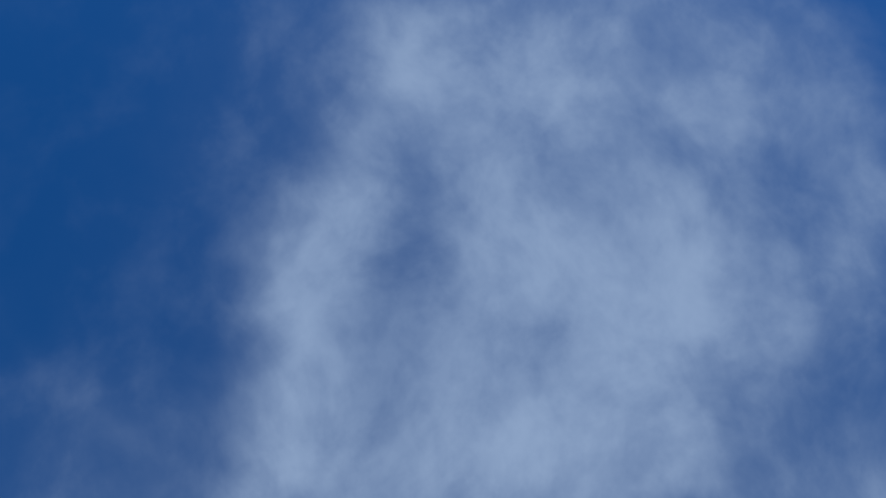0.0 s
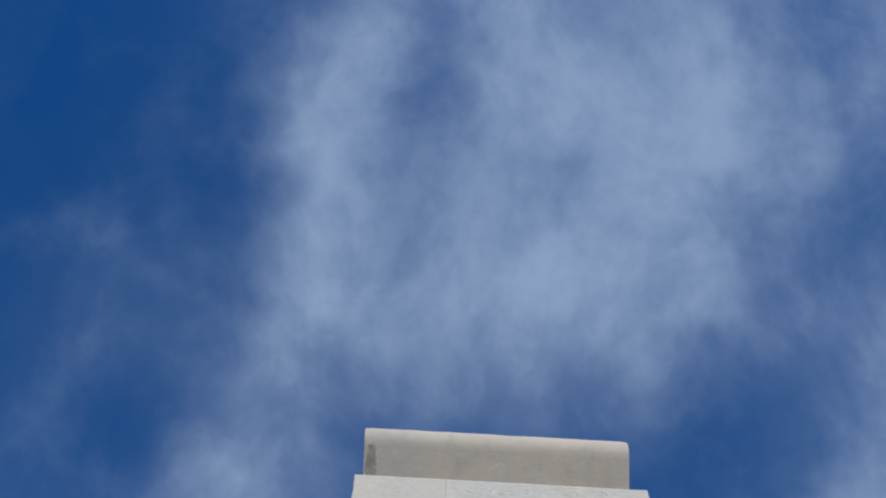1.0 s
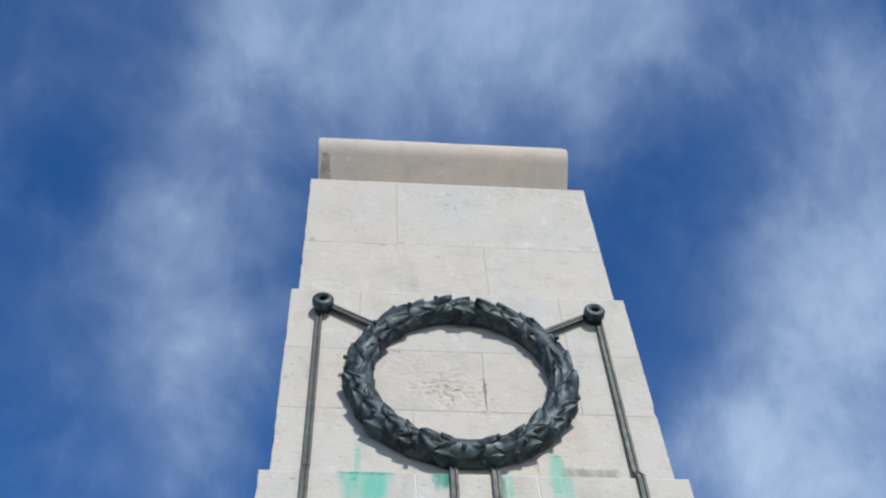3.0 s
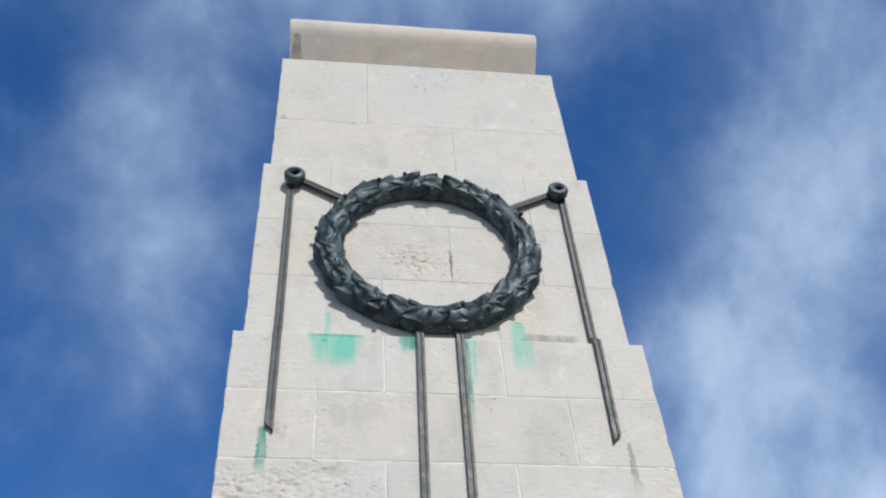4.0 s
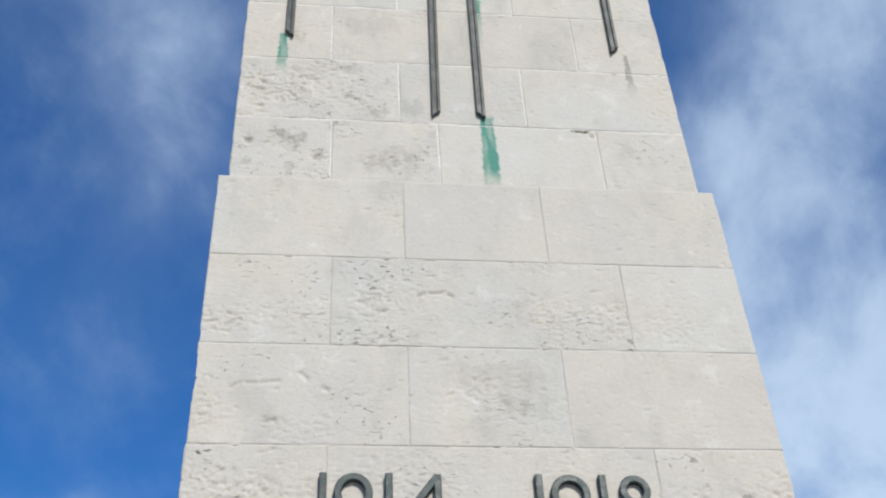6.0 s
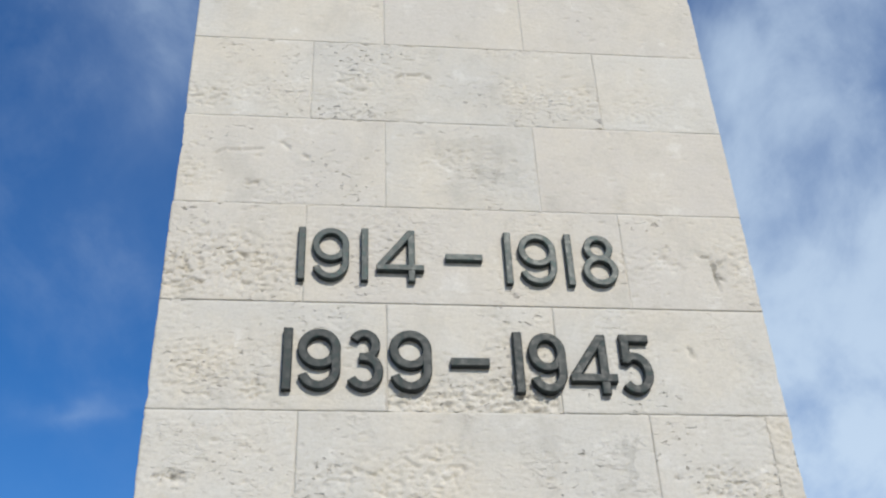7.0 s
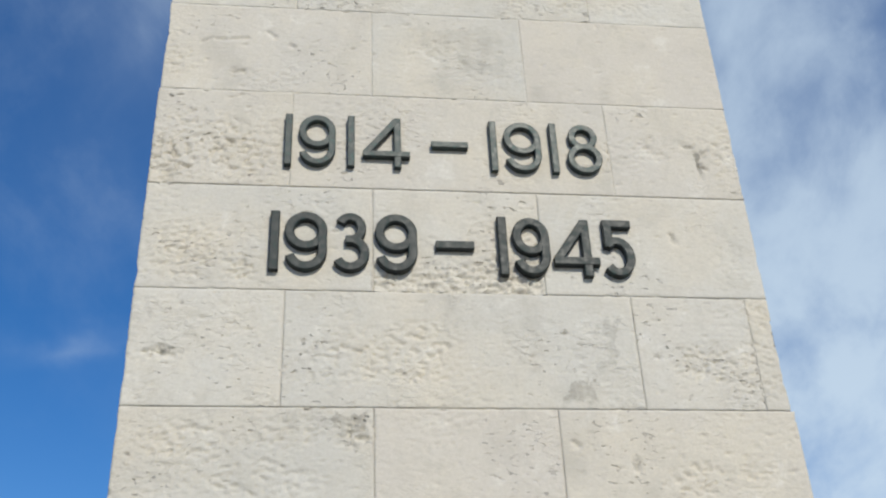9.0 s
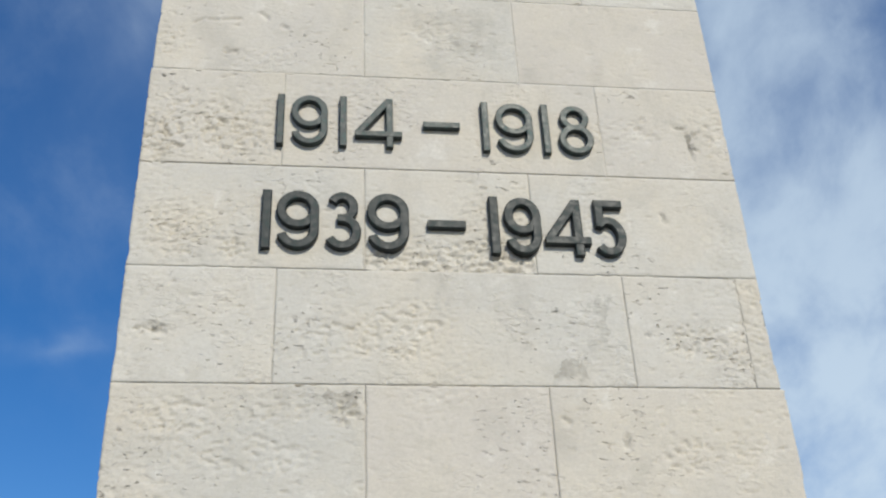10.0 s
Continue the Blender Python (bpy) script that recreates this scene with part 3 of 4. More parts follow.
def plain_block(size, at, parent):
    """A side or back block with bevelled edges; alike sizes share a mesh."""
    key = tuple(round(s, 3) for s in size)
    if key not in PLAIN:
        bm = bmesh.new()
        box(bm, tuple(-s / 2 for s in size), tuple(s / 2 for s in size))
        bmesh.ops.bevel(bm, geom=list(bm.edges), offset=0.004, segments=1, affect="EDGES")
        PLAIN[key] = link_mesh("stone_block", bm, STONE)
    ob = new("stone_block", PLAIN[key])
    ob.color = (0.5, 0.5, 0.0, 1.0)
    ob.location = at
    ob.parent = parent
    return ob


def build_tiers():
    course = 0
    for name, half, setback, levels in TIERS:
        foot, top = levels[0], levels[-1]
        y0, y1 = setback, DEPTH - setback
        bm = bmesh.new()
        low = name == "lower_tier"
        gap, bed = (GAP, BED) if low else (0.0026, 0.0028) if name == "middle_tier" else (0.0003, 0.0004)
        inset = 0.0019 if low else 0.0005 if name == "middle_tier" else 0.0004
        box(bm, (-half + 0.03, y0 + 0.03, foot), (half - 0.03, y1 - 0.03, top - 0.004))
        tier = part(name, bm, STONE, memorial)
        tier.color = (0.3, 0.5, 0.0, 1.0)
        bm = bmesh.new()     # mortar in the beds and upright joints
        for z in levels[1:-1]:
            fill = 0.0005 if low and z > 2.5 else inset     # the upper beds are filled nearly flush
            box(bm, (-half + 0.003, y0 + fill, z - bed / 2 - 0.001), (half - 0.003, y1 - fill, z + bed / 2 + 0.001))
        for k, (z0, z1) in enumerate(zip(levels, levels[1:])):
            for x in SPECIAL.get((name, k), NARROW if (course + k) % 2 == 0 else WIDE):
                fill = 0.0004 if low and z0 > 2.3 else inset
                box(bm, (x - gap / 2 - 0.001, y0 + fill, z0), (x + gap / 2 + 0.001, y1 - fill, z1 - 0.004))
        tagged(part("mortar", bm, PALE_MORTAR if name == "middle_tier" else MORTAR, tier), "thin pale mortar joints", kind="stuff")
        for k, (z0, z1) in enumerate(zip(levels, levels[1:])):
            joints = SPECIAL.get((name, k), NARROW if course % 2 == 0 else WIDE)
            xs = [-half + (0.003 if low and k >= 10 else 0.0), *joints, half + (0.006 if low and k <= 6 else 0.0)]     # the shaft draws in a little
            thick = 0.20
            for i, (a, b) in enumerate(zip(xs, xs[1:])):
                lo, hi = a + (gap / 2 if i else 0), b - (gap / 2 if i < len(xs) - 2 else 0)
                seed = 3.7 * course + 1.31 * i + 0.5
                rough = ROUGH.get((name, k, i), {"upper_tier": -0.30, "wreath_tier": -0.10}.get(name, 0.0))
                if z1 > 1.4:
                    face_block("stone_block", lo, hi, z0 + bed / 2, z1 - bed / 2, y0, y0 + thick, tier, seed, rough, (0.7 if k < 9 else 0.22) if low else 0.35 if name == "middle_tier" else 0.05,
                               LOOKS.get((name, k, i), LOOKS.get((name, k), (0.6, 0.5))),
                               0.0037 if low and z0 > 1.5 else 0.0045, (i == 0, i == len(xs) - 2))
                else:
                    plain_block((hi - lo, thick, z1 - z0 - BED), ((lo + hi) / 2, y0 + thick / 2, (z0 + z1) / 2), tier)
                plain_block((hi - lo, thick, z1 - z0 - BED), ((lo + hi) / 2, y1 - thick / 2, (z0 + z1) / 2), tier)
            span = (y1 - y0 - 2 * thick)
            for side in (-1, 1):
                plain_block((0.20, span - 2 * GAP, z1 - z0 - BED), (side * (half - 0.10), (y0 + y1) / 2, (z0 + z1) / 2), tier)
            course += 1


# how pitted each course or block is, and its tone: (tier, course[, place]): (pits, tone)
LOOKS = {("upper_tier", 0): (0.4, 0.45), ("upper_tier", 1): (0.45, 0.3), ("wreath_tier", 0): (0.3, 0.6), ("wreath_tier", 1): (0.4, 0.55), ("wreath_tier", 2): (0.2, 0.55),
         ("wreath_tier", 1, 1): (0.9, 0.6), ("middle_tier", 3): (0.15, 0.65), ("middle_tier", 3, 0): (0.5, 0.55), ("middle_tier", 2, 0): (0.5, 0.6), ("middle_tier", 2, 1): (0.35, 0.08),
         ("middle_tier", 2, 2): (0.2, 0.55), ("middle_tier", 1, 0): (1.0, 0.6), ("middle_tier", 1, 1): (0.4, 0.18), ("middle_tier", 1, 2): (0.1, 0.6),
         ("middle_tier", 0, 0): (1.0, 0.45), ("middle_tier", 0, 1): (0.8, 0.4), ("middle_tier", 0, 2): (0.1, 0.75), ("middle_tier", 0, 3): (0.3, 0.6),
         ("lower_tier", 12): (0.15, 0.45), ("lower_tier", 11, 0): (0.7, 0.5), ("lower_tier", 11, 1): (0.9, 0.35), ("lower_tier", 11, 2): (0.2, 0.6),
         ("lower_tier", 10, 0): (0.5, 0.5), ("lower_tier", 10, 1): (0.4, 0.4), ("lower_tier", 10, 2): (0.2, 0.55), ("lower_tier", 9, 0): (1.0, 0.6), ("lower_tier", 9, 1): (0.5, 0.45),
         ("lower_tier", 9, 2): (0.6, 0.6), ("lower_tier", 8, 0): (0.7, 0.5), ("lower_tier", 8, 1): (0.6, 0.7), ("lower_tier", 8, 2): (0.4, 0.55), ("lower_tier", 7, 0): (0.6, 0.55),
         ("lower_tier", 7, 1): (0.7, 0.4), ("lower_tier", 7, 2): (0.6, 0.6), ("lower_tier", 6, 0): (0.75, 0.35), ("lower_tier", 6, 1): (0.4, 0.55), ("lower_tier", 6, 2): (0.5, 0.45)}
# rougher blocks: (tier, course, place in the course)
ROUGH = {("lower_tier", 9, 0): 0.25, ("lower_tier", 8, 0): 0.12, ("lower_tier", 8, 1): 0.1, ("lower_tier", 11, 1): 0.15, ("lower_tier", 7, 1): 0.12, ("lower_tier", 7, 2): 0.10,
         ("lower_tier", 7, 0): 0.08, ("lower_tier", 6, 0): 0.30, ("lower_tier", 6, 2): 0.10, ("lower_tier", 11, 0): 0.1, ("lower_tier", 10, 0): 0.08, ("lower_tier", 12, 0): -0.2,
         ("lower_tier", 12, 1): -0.25, ("lower_tier", 12, 2): -0.15, ("lower_tier", 11, 2): -0.2, ("lower_tier", 10, 2): -0.1, ("lower_tier", 6, 1): -0.1,
         ("middle_tier", 1, 0): 0.25, ("middle_tier", 0, 2): -0.3, ("middle_tier", 1, 2): -0.25, ("wreath_tier", 1, 1): 0.05}
build_tiers()


def build_cap():
    """The crowning block: its face leans out to a round nose."""
    half, y_foot, y_nose, z0, z1 = 0.558, 0.365, 0.110, 6.044, 6.488
    r = 0.095
    prof = [(y_foot, z0)]
    for k in range(1, 6):
        t = k / 6
        prof.append((y_foot + (y_nose + 0.29 * r - y_foot) * t, z0 + (z1 - 1.71 * r - z0) * t))
    for k in range(0, 11):
        a = radians(225 - 135 * k / 10)
        prof.append((y_nose + r + r * math.cos(a), z1 - r + r * math.sin(a)))
    mid = DEPTH / 2
    full = prof + [(2 * mid - y, z) for y, z in reversed(prof)]
    bm = bmesh.new()
    rows = []
    nx = 60
    for i in range(nx + 1):
        x = -half + 2 * half * i / nx
        end = 0.003 if i in (0, nx) else 0.0     # the corners are rounded off
        rows.append([bm.verts.new((-0.003 + x * (0.972 + 0.028 * min(1.0, (z - z0) / (z1 - z0 - r))), y + (end if y < mid else -end) + 0.0015 * noise.noise(Vector((x * 9, y * 9, z * 9))), z - 0.4 * end * (z > z1 - r) + 0.0015 * noise.noise(Vector((x * 7, 4, z * 9))))) for y, z in full])
    for a, b in zip(rows, rows[1:]):
        for k in range(len(full) - 1):
            bm.faces.new((a[k], b[k], b[k + 1], a[k + 1]))
    bm.faces.new(rows[0][::-1])
    bm.faces.new(rows[-1])
    bm.faces.new([row[0] for row in rows][::-1] + [row[-1] for row in rows])
    bmesh.ops.recalc_face_normals(bm, faces=bm.faces)
    cap = part("cap", bm, CAP_STONE, memorial, "smooth crowning block with a rounded nose", smooth=True)
    cap.data.set_sharp_from_angle(angle=radians(40))
    cap.color = (0.15, 0.35, 0.0, 1.0)


build_cap()

# ---- bronze wreath with its hangings ----
wreath = new("bronze_wreath")
tagged(wreath, "dark green bronze laurel wreath with hanging straps on the stone", "wreath")
CX, CY, CZ, RING, TUBE = -0.020, 0.053, 4.768, 0.331, 0.048
TALL = 1.03          # the ring is a little taller than wide


def build_ring():
    bm = bmesh.new()
    nu, nv = 96, 14
    grid = []
    for i in range(nu):
        a = 2 * math.pi * i / nu
        row = []
        for j in range(nv):
            b = 2 * math.pi * j / nv
            r = TUBE * (0.93 + 0.07 * noise.noise(Vector((math.cos(a) * 6, math.sin(a) * 6, b))))
            rad = RING + r * math.cos(b)
            row.append(bm.verts.new((CX + rad * math.cos(a), CY + r * math.sin(b) * 1.1, CZ + TALL * rad * math.sin(a))))
        grid.append(row)
    for i in range(nu):
        for j in range(nv):
            bm.faces.new((grid[i][j], grid[(i + 1) % nu][j], grid[(i + 1) % nu][(j + 1) % nv], grid[i][(j + 1) % nv]))
    bmesh.ops.recalc_face_normals(bm, faces=bm.faces)
    part("ring", bm, BRONZE, wreath, smooth=True)


def leaf_mesh(length, width, bend, seed):
    """A broad laurel leaf along +x, its face to +z: thick, ribbed, cupped over the ring, its tip blunt and lifted."""
    bm = bmesh.new()
    nl, nw = 12, 10
    top, under = [], []
    for i in range(nl + 1):
        t = i / nl
        w = width * (0.72 + 0.28 * math.sin(math.pi * min(1.0, t / 0.85))) * (1.0 if t < 0.66 else math.sqrt(max(0.05, 1 - ((t - 0.66) / 0.345) ** 2.4)))
        row_t, row_u = [], []
        for j in range(nw + 1):
            s = 2 * j / nw - 1
            x = (t - 0.45) * length
            y = s * w + 0.004 * noise.noise(Vector((t * 3, seed, s)))
            z = -0.015 * (1 - t) ** 2 + bend * x * x - y * y / 0.094 + 0.006 * t ** 3
            z += 0.0040 * math.exp(-(s / 0.16) ** 2) - 0.0040 * math.exp(-((abs(s) - 0.42) / 0.22) ** 2) + 0.0020 * math.exp(-((abs(s) - 0.80) / 0.15) ** 2)
            z += 0.0035 * noise.noise(Vector((x * 30, y * 30, seed))) - 0.004 * max(0.0, t - 0.9) * 10 * abs(s)
            row_t.append(bm.verts.new((x, y, z)))
            row_u.append(bm.verts.new((x, y * 0.97, z - 0.014)))
        top.append(row_t)
        under.append(row_u)
    for i in range(nl):
        for j in range(nw):
            bm.faces.new((top[i][j], top[i + 1][j], top[i + 1][j + 1], top[i][j + 1]))
            bm.faces.new((under[i][j + 1], under[i + 1][j + 1], under[i + 1][j], under[i][j]))
        bm.faces.new((top[i][0], under[i][0], under[i + 1][0], top[i + 1][0]))
        bm.faces.new((top[i + 1][nw], under[i + 1][nw], under[i][nw], top[i][nw]))
    bm.faces.new([top[nl][j] for j in range(nw + 1)] + [under[nl][j] for j in range(nw, -1, -1)])
    bm.faces.new([top[0][j] for j in range(nw, -1, -1)] + [under[0][j] for j in range(nw + 1)])
    bmesh.ops.recalc_face_normals(bm, faces=bm.faces)
    me = link_mesh("leaf", bm, BRONZE, smooth=True)
    me.set_sharp_from_angle(angle=radians(45))
    return me


def build_leaves():
    rng = random.Random(11)
    # rows round the ring: angle from outwards (0) past the onlooker (90) to inwards (180), and the bend along the leaf
    rows = [(4, -1.9), (44, -1.5), (86, -0.3), (130, 0.7), (172, 1.1)]
    kinds = [[leaf_mesh(0.094, 0.036, bend, 1.0 + k), leaf_mesh(0.084, 0.040, bend, 2.0 + k), leaf_mesh(0.100, 0.033, bend, 3.0 + k)] for k, (_, bend) in enumerate(rows)]
    stations = 20
    for s in range(stations):
        for row, (b_deg, _) in enumerate(rows):
            a = 2 * math.pi * (s + (0.5 if row % 2 else 0.0)) / stations + rng.uniform(-0.05, 0.05)
            b = radians(b_deg + rng.uniform(-8, 8))
            radial = Vector((math.cos(a), 0, math.sin(a)))
            along = Vector((-math.sin(a), 0, math.cos(a)))
            if math.cos(a) < 0:
                along = -along     # both halves climb from the foot to the crown
            out = (radial * math.cos(b) + Vector((0, -1, 0)) * math.sin(b)).normalized()
            around = radial * -math.sin(b) + Vector((0, -1, 0)) * math.cos(b)
            front = 0 < row < 4
            lift = TUBE * 0.98 + (rng.uniform(-0.003, 0.011) if front else rng.uniform(-0.008, 0.000))
            at = Vector((CX, CY, CZ)) + Vector((math.cos(a), 0, TALL * math.sin(a))) * RING + out * lift
            sway = 0.30 if front else 0.08
            x_ax = (along + out * rng.uniform(0.0, 0.10 if front else 0.03) + around * rng.uniform(-sway, sway)).normalized()
            y_ax = out.cross(x_ax).normalized()
            z_ax = x_ax.cross(y_ax)
            m = Matrix((x_ax, y_ax, z_ax)).transposed().to_4x4()
            m.translation = at
            ob = new("leaf", kinds[row][rng.randrange(3)])
            size = rng.uniform(0.88, 1.12)
            ob.matrix_basis = m @ Matrix.Diagonal((size, size, size, 1))
            ob.parent = wreath


def build_berries():
    """Small round berries between the leaves."""
    rng = random.Random(5)
    bm = bmesh.new()
    bmesh.ops.create_icosphere(bm, subdivisions=2, radius=0.0085)
    me = link_mesh("berry", bm, BRONZE, smooth=True)
    for k in range(18):
        a = 2 * math.pi * (k + rng.uniform(-0.4, 0.4)) / 18
        b = radians(rng.choice((40, 65, 115, 140)) + rng.uniform(-12, 12))
        radial = Vector((math.cos(a), 0, math.sin(a)))
        out = radial * math.cos(b) + Vector((0, -1, 0)) * math.sin(b)
        ob = new("berry", me)
        ob.location = Vector((CX, CY, CZ)) + Vector((radial.x, 0, TALL * radial.z)) * RING + out * (TUBE + 0.009)
        ob.parent = wreath


def build_rosette(x, z):
    bm = bmesh.new()
    prof = [(0.013, 0.040), (0.013, 0.021), (0.020, 0.016), (0.031, 0.018), (0.037, 0.025), (0.037, 0.046), (0.032, 0.053), (0.029, 0.072)]
    n = 20
    rings = []
    for r, y in prof:
        rings.append([bm.verts.new((x + r * math.cos(2 * math.pi * k / n), 0.0 + y, z + r * math.sin(2 * math.pi * k / n))) for k in range(n)])
    for a, b in zip(rings, rings[1:]):
        for k in range(n):
            bm.faces.new((a[k], a[(k + 1) % n], b[(k + 1) % n], b[k]))
    bm.faces.new(rings[0])
    bm.faces.new(rings[-1][::-1])
    bmesh.ops.recalc_face_normals(bm, faces=bm.faces)
    part("rosette", bm, BRONZE, wreath, "round hollow bronze stud", smooth=False)


def strap(name, points, half, thick, cut=0.0):
    """A grooved strap along points (x, y of its back, z)."""
    bm = bmesh.new()
    prof = [(-half, 0.0), (-half, -thick), (-half * 0.05, -thick), (0.05 * half, -thick * 0.6), (half * 0.2, -thick * 0.6), (half * 0.35, -thick), (half, -thick), (half, 0.0)]
    rows = []
    for k, (x, y, z) in enumerate(points):
        a = Vector(points[max(0, k - 1)])
        b = Vector(points[min(len(points) - 1, k + 1)])
        d = (b - a).normalized()
        side = Vector((-d.z, 0, d.x)).normalized()
        if side.x < 0:
            side = -side
        last = k == len(points) - 1
        rows.append([bm.verts.new(Vector((x, y, z)) + side * px + Vector((0, py, -cut * (px / half) * (1 if last else 0)))) for px, py in prof])
    m = len(prof)
    for a, b in zip(rows, rows[1:]):
        for k in range(m):
            bm.faces.new((a[k], a[(k + 1) % m], b[(k + 1) % m], b[k]))
    bm.faces.new(rows[0][::-1])
    bm.faces.new(rows[-1])
    bmesh.ops.recalc_face_normals(bm, faces=bm.faces)
    part(name, bm, STRAP, wreath, "narrow grooved grey-green strap")


build_ring()
build_leaves()
build_berries()
build_rosette(-0.482, 5.128)
build_rosette(0.467, 5.118)
STEP = [(0.066, 4.378), (0.034, 4.338), (0.0345, 4.300)]     # over the step between two tiers
strap("hanging_strap", [(-0.493, 0.069, 5.13), *[(-0.494, y, z) for y, z in STEP], (-0.496, 0.0355, 3.955)], 0.0115, 0.014, 0.012)
strap("hanging_strap", [(0.484, 0.069, 5.12), *[(0.482, y, z) for y, z in STEP], (0.477, 0.0355, 3.950)], 0.0115, 0.014, -0.012)
strap("hanging_strap", [(-0.066, 0.066, 4.46), *[(-0.067, y, z) for y, z in STEP], (-0.076, 0.0355, 3.640)], 0.0115, 0.014, -0.010)
strap("hanging_strap", [(0.055, 0.066, 4.46), *[(0.055, y, z) for y, z in STEP], (0.050, 0.0355, 3.640)], 0.0115, 0.014, 0.010)
strap("tie_strap", [(-0.476, 0.062, 5.140), (-0.290, 0.060, 5.018)], 0.0108, 0.014)
strap("tie_strap", [(0.461, 0.062, 5.130), (0.280, 0.060, 5.018)], 0.0108, 0.014)


# ---- the dates ----
def arc(cx, cz, rx, rz, a0, a1, n=20):
    return [(cx + rx * math.cos(radians(a0 + (a1 - a0) * k / n)), cz + rz * math.sin(radians(a0 + (a1 - a0) * k / n))) for k in range(n + 1)]


def ribbon_outline(path, half, closed=False):
    """Left and right rails of a stroke of constant width along a path."""
    left, right = [], []
    m = len(path)
    for k in range(m):
        a = Vector(path[(k - 1) % m] if closed or k else path[0])
        b = Vector(path[(k + 1) % m] if closed or k < m - 1 else path[-1])
        p = Vector(path[k])
        d = (b - a).normalized()
        nrm = Vector((-d.y, d.x))
        if 0 < k < m - 1 or closed:
            d0 = (p - a).normalized()
            cosine = max(0.45, nrm.dot(Vector((-d0.y, d0.x))))
        else:
            cosine = 1.0
        left.append(p + nrm * half / cosine)
        right.append(p - nrm * half / cosine)
    return left, right


def stroke(bm, path, half, y_front, y_back, closed=False):
    """A bar of rectangular section with small chamfers along a path in the wall's plane."""
    c = half * 0.22
    left, right = ribbon_outline(path, half, closed)
    l_in, r_in = ribbon_outline(path, half - c, closed)
    rows = []
    for lo, li, ri, ro in zip(left, l_in, r_in, right):
        rows.append([bm.verts.new((p.x, y, p.y)) for p, y in ((lo, y_back), (lo, y_front + c), (li, y_front), (ri, y_front), (ro, y_front + c), (ro, y_back))])
    pairs = list(zip(rows, rows[1:])) + ([(rows[-1], rows[0])] if closed else [])
    for a, b in pairs:
        for k in range(6):
            bm.faces.new((a[k], a[(k + 1) % 6], b[(k + 1) % 6], b[k]))
    if not closed:
        bm.faces.new(rows[0])
        bm.faces.new(rows[-1][::-1])


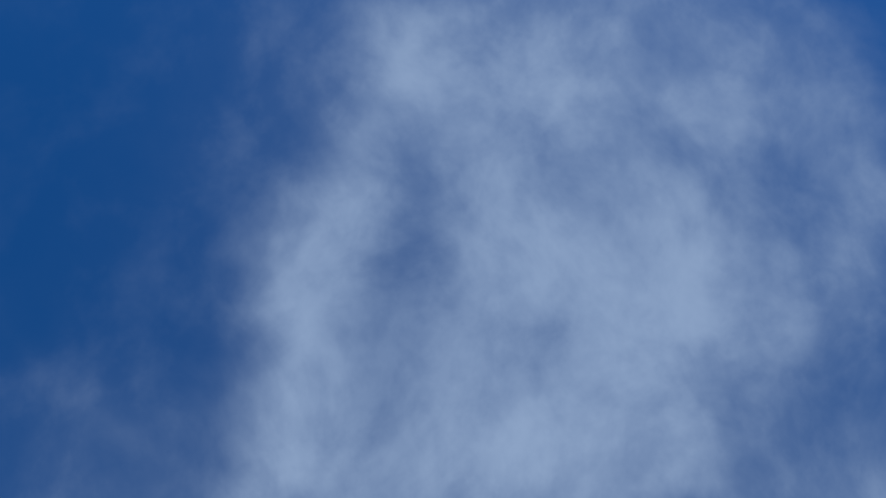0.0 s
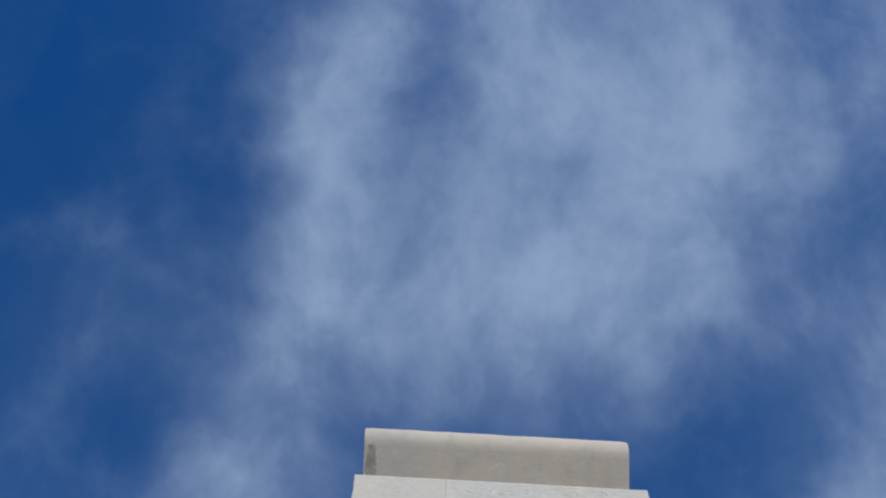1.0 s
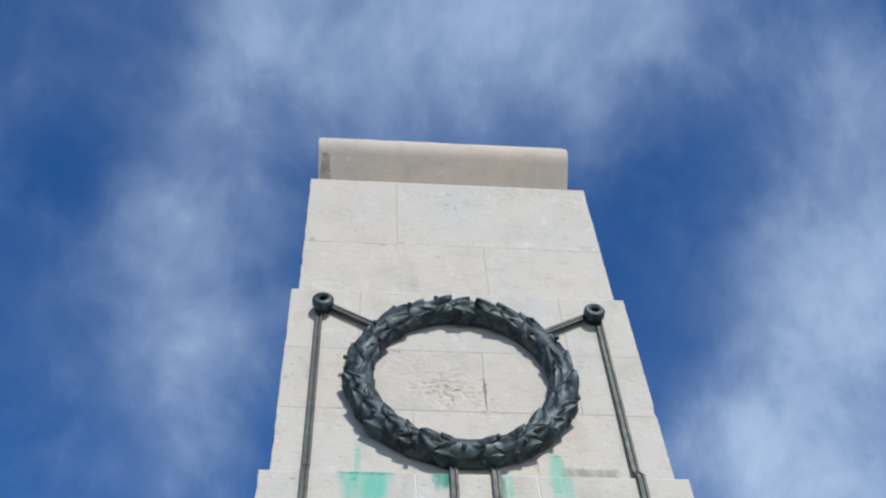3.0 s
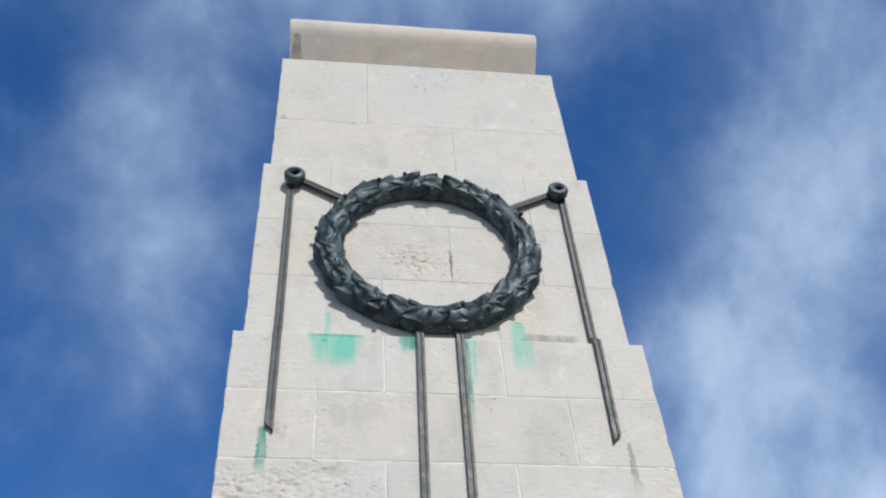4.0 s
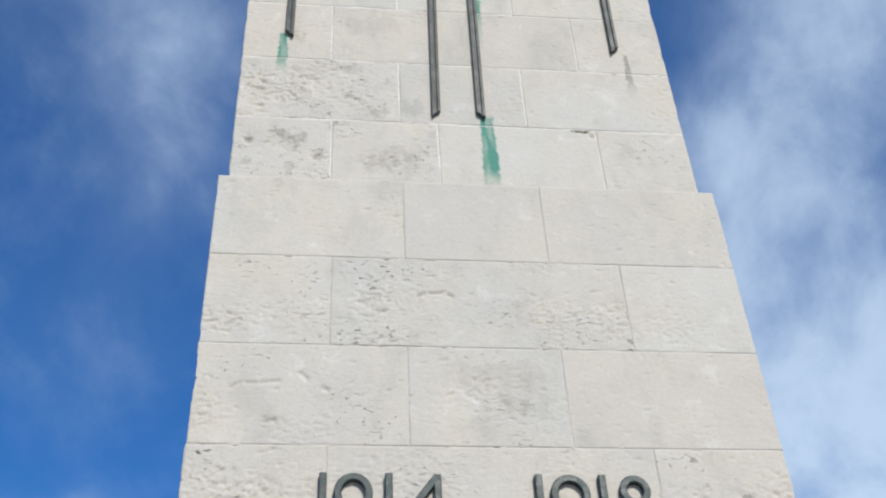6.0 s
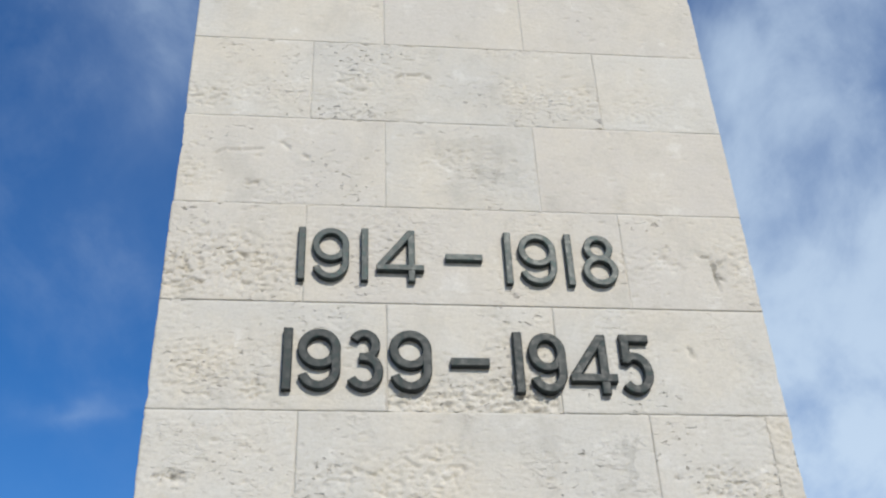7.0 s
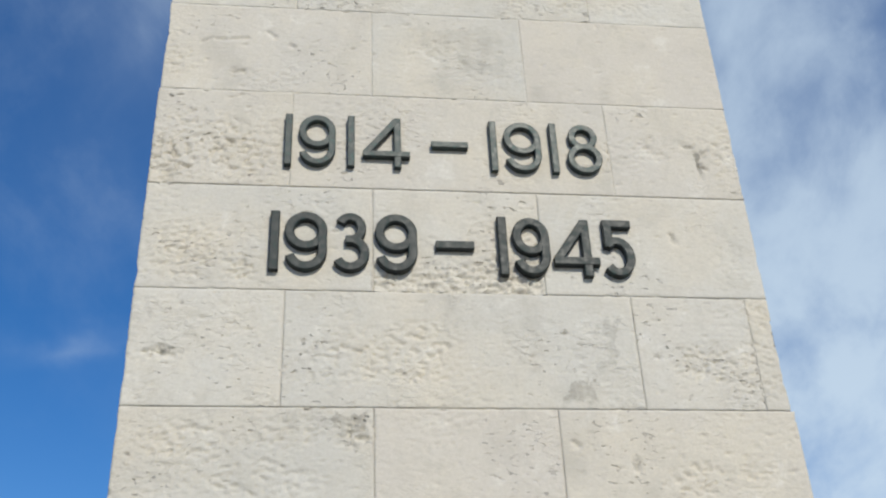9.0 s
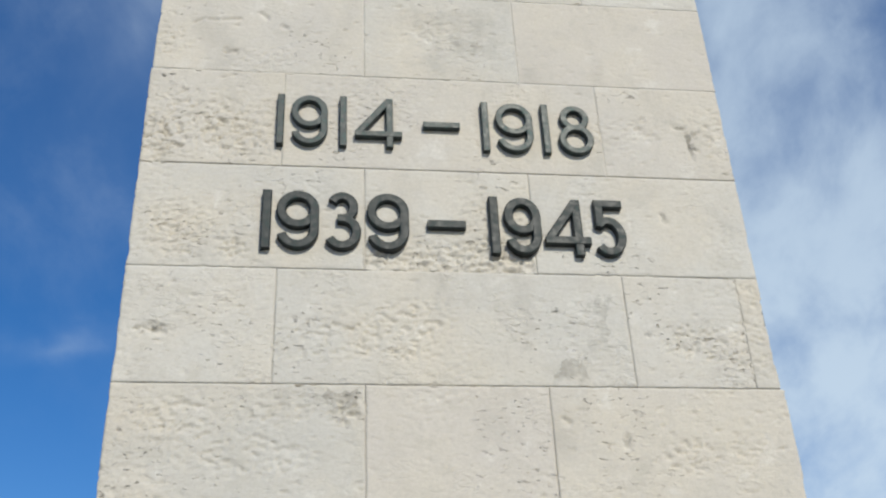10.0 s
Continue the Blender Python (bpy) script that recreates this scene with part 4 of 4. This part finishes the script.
def numeral(char, x0, x1, z0, z1, half, word, bronze):
    bm = bmesh.new()
    yf, yb = -0.0140, 0.004
    w, h, cx = x1 - x0, z1 - z0, (x0 + x1) / 2
    go = lambda path, closed=False, nudge=0.0: stroke(bm, path, half, yf - nudge, yb, closed)  # noqa: E731
    if char == "1":
        go([(cx, z0), (cx, z1)])
    elif char == "-":
        go([(x0, (z0 + z1) / 2), (x1, (z0 + z1) / 2)])
    elif char == "9":
        rx, rz = w / 2 - half, h * 0.325 - half
        top = z1 - half - rz
        go(arc(cx, top, rx, rz, 0, 345, 28), True)
        tail = arc(cx, top, rx, rz, 0, -8, 2)[:1]
        low = z0 + half
        go(tail + [(cx + rx * 0.99, top - h * 0.10)] + arc(cx, low + rz * 1.05, rx, rz * 1.05, 0, -160, 18), False, 0.0006)
    elif char == "4":
        s = x1 - w * 0.26
        bar = z0 + h * 0.25
        go([(s, z0), (s, z1 - half * 0.3)])
        go([(s - half * 0.2, z1 - half), (x0 + half * 0.9, bar + half * 0.2)], False, 0.0006)
        go([(x0 + half * 0.2, bar), (x1, bar)], False, 0.0012)
    elif char == "8":
        r1, r2 = 0.455 * (h / 2 - half), 0.545 * (h / 2 - half)
        go(arc(cx, z1 - half - r1, w * 0.42 - half, r1, 0, 345, 24), True)
        go(arc(cx, z0 + half + r2, w / 2 - half, r2, 0, 345, 24), True, 0.0006)
    elif char == "3":
        r1, r2 = 0.46 * (h / 2 - half), 0.54 * (h / 2 - half)
        mid = z0 + half + 2 * r2
        go(arc(cx - w * 0.03, z1 - half - r1, w * 0.43 - half, r1, 150, -90, 18) + [(cx - w * 0.16, mid)])
        go([(cx - w * 0.16, mid)] + arc(cx - w * 0.03, z0 + half + r2, w * 0.51 - half, r2, 90, -150, 20), False, 0.0006)
    elif char == "5":
        r2 = h * 0.31 - half * 0.5
        mid = z0 + half + r2
        left = x0 + w * 0.14 + half
        go([(left - half, z1 - half), (x1 - w * 0.04, z1 - half)])
        go([(left, z1 - half * 0.4), (left - w * 0.01, mid + r2 * 0.62)], False, 0.0006)
        go(arc(cx - w * 0.02, mid, w / 2 - half, r2, 138, -140, 24), False, 0.0012)
    bmesh.ops.recalc_face_normals(bm, faces=bm.faces)
    ob = new("numeral" if char != "-" else "dash", link_mesh("numeral", bm, bronze))
    tagged(ob, f"dark green bronze {word} fixed on the stone", "numeral" if char != "-" else "dash", group="bronze dates")


WORDS = {"1": "numeral one", "9": "numeral nine", "4": "numeral four", "8": "numeral eight", "3": "numeral three", "5": "numeral five", "-": "dash"}
ROW_A = [("1", -0.371, -0.350), ("9", -0.338, -0.258), ("1", -0.235, -0.214), ("4", -0.200, -0.096), ("-", -0.048, 0.033),
         ("1", 0.080, 0.101), ("9", 0.114, 0.198), ("1", 0.217, 0.238), ("8", 0.256, 0.335)]
ROW_B = [("1", -0.391, -0.369), ("9", -0.360, -0.272), ("3", -0.261, -0.184), ("9", -0.174, -0.086), ("-", -0.047, 0.033),
         ("1", 0.083, 0.105), ("9", 0.115, 0.194), ("4", 0.199, 0.298), ("5", 0.302, 0.377)]
for char, a, b in ROW_A:
    if char == "-":
        numeral(char, a, b, 2.424, 2.441, 0.0085, WORDS[char], NUMERAL_WORN)
    else:
        numeral(char, a, b, 2.367, 2.502, 0.0078, WORDS[char], NUMERAL_WORN)
for char, a, b in ROW_B:
    if char == "-":
        numeral(char, a, b, 2.161, 2.181, 0.0100, WORDS[char], NUMERAL)
    else:
        numeral(char, a, b, 2.103, 2.244, 0.0098, WORDS[char], NUMERAL)
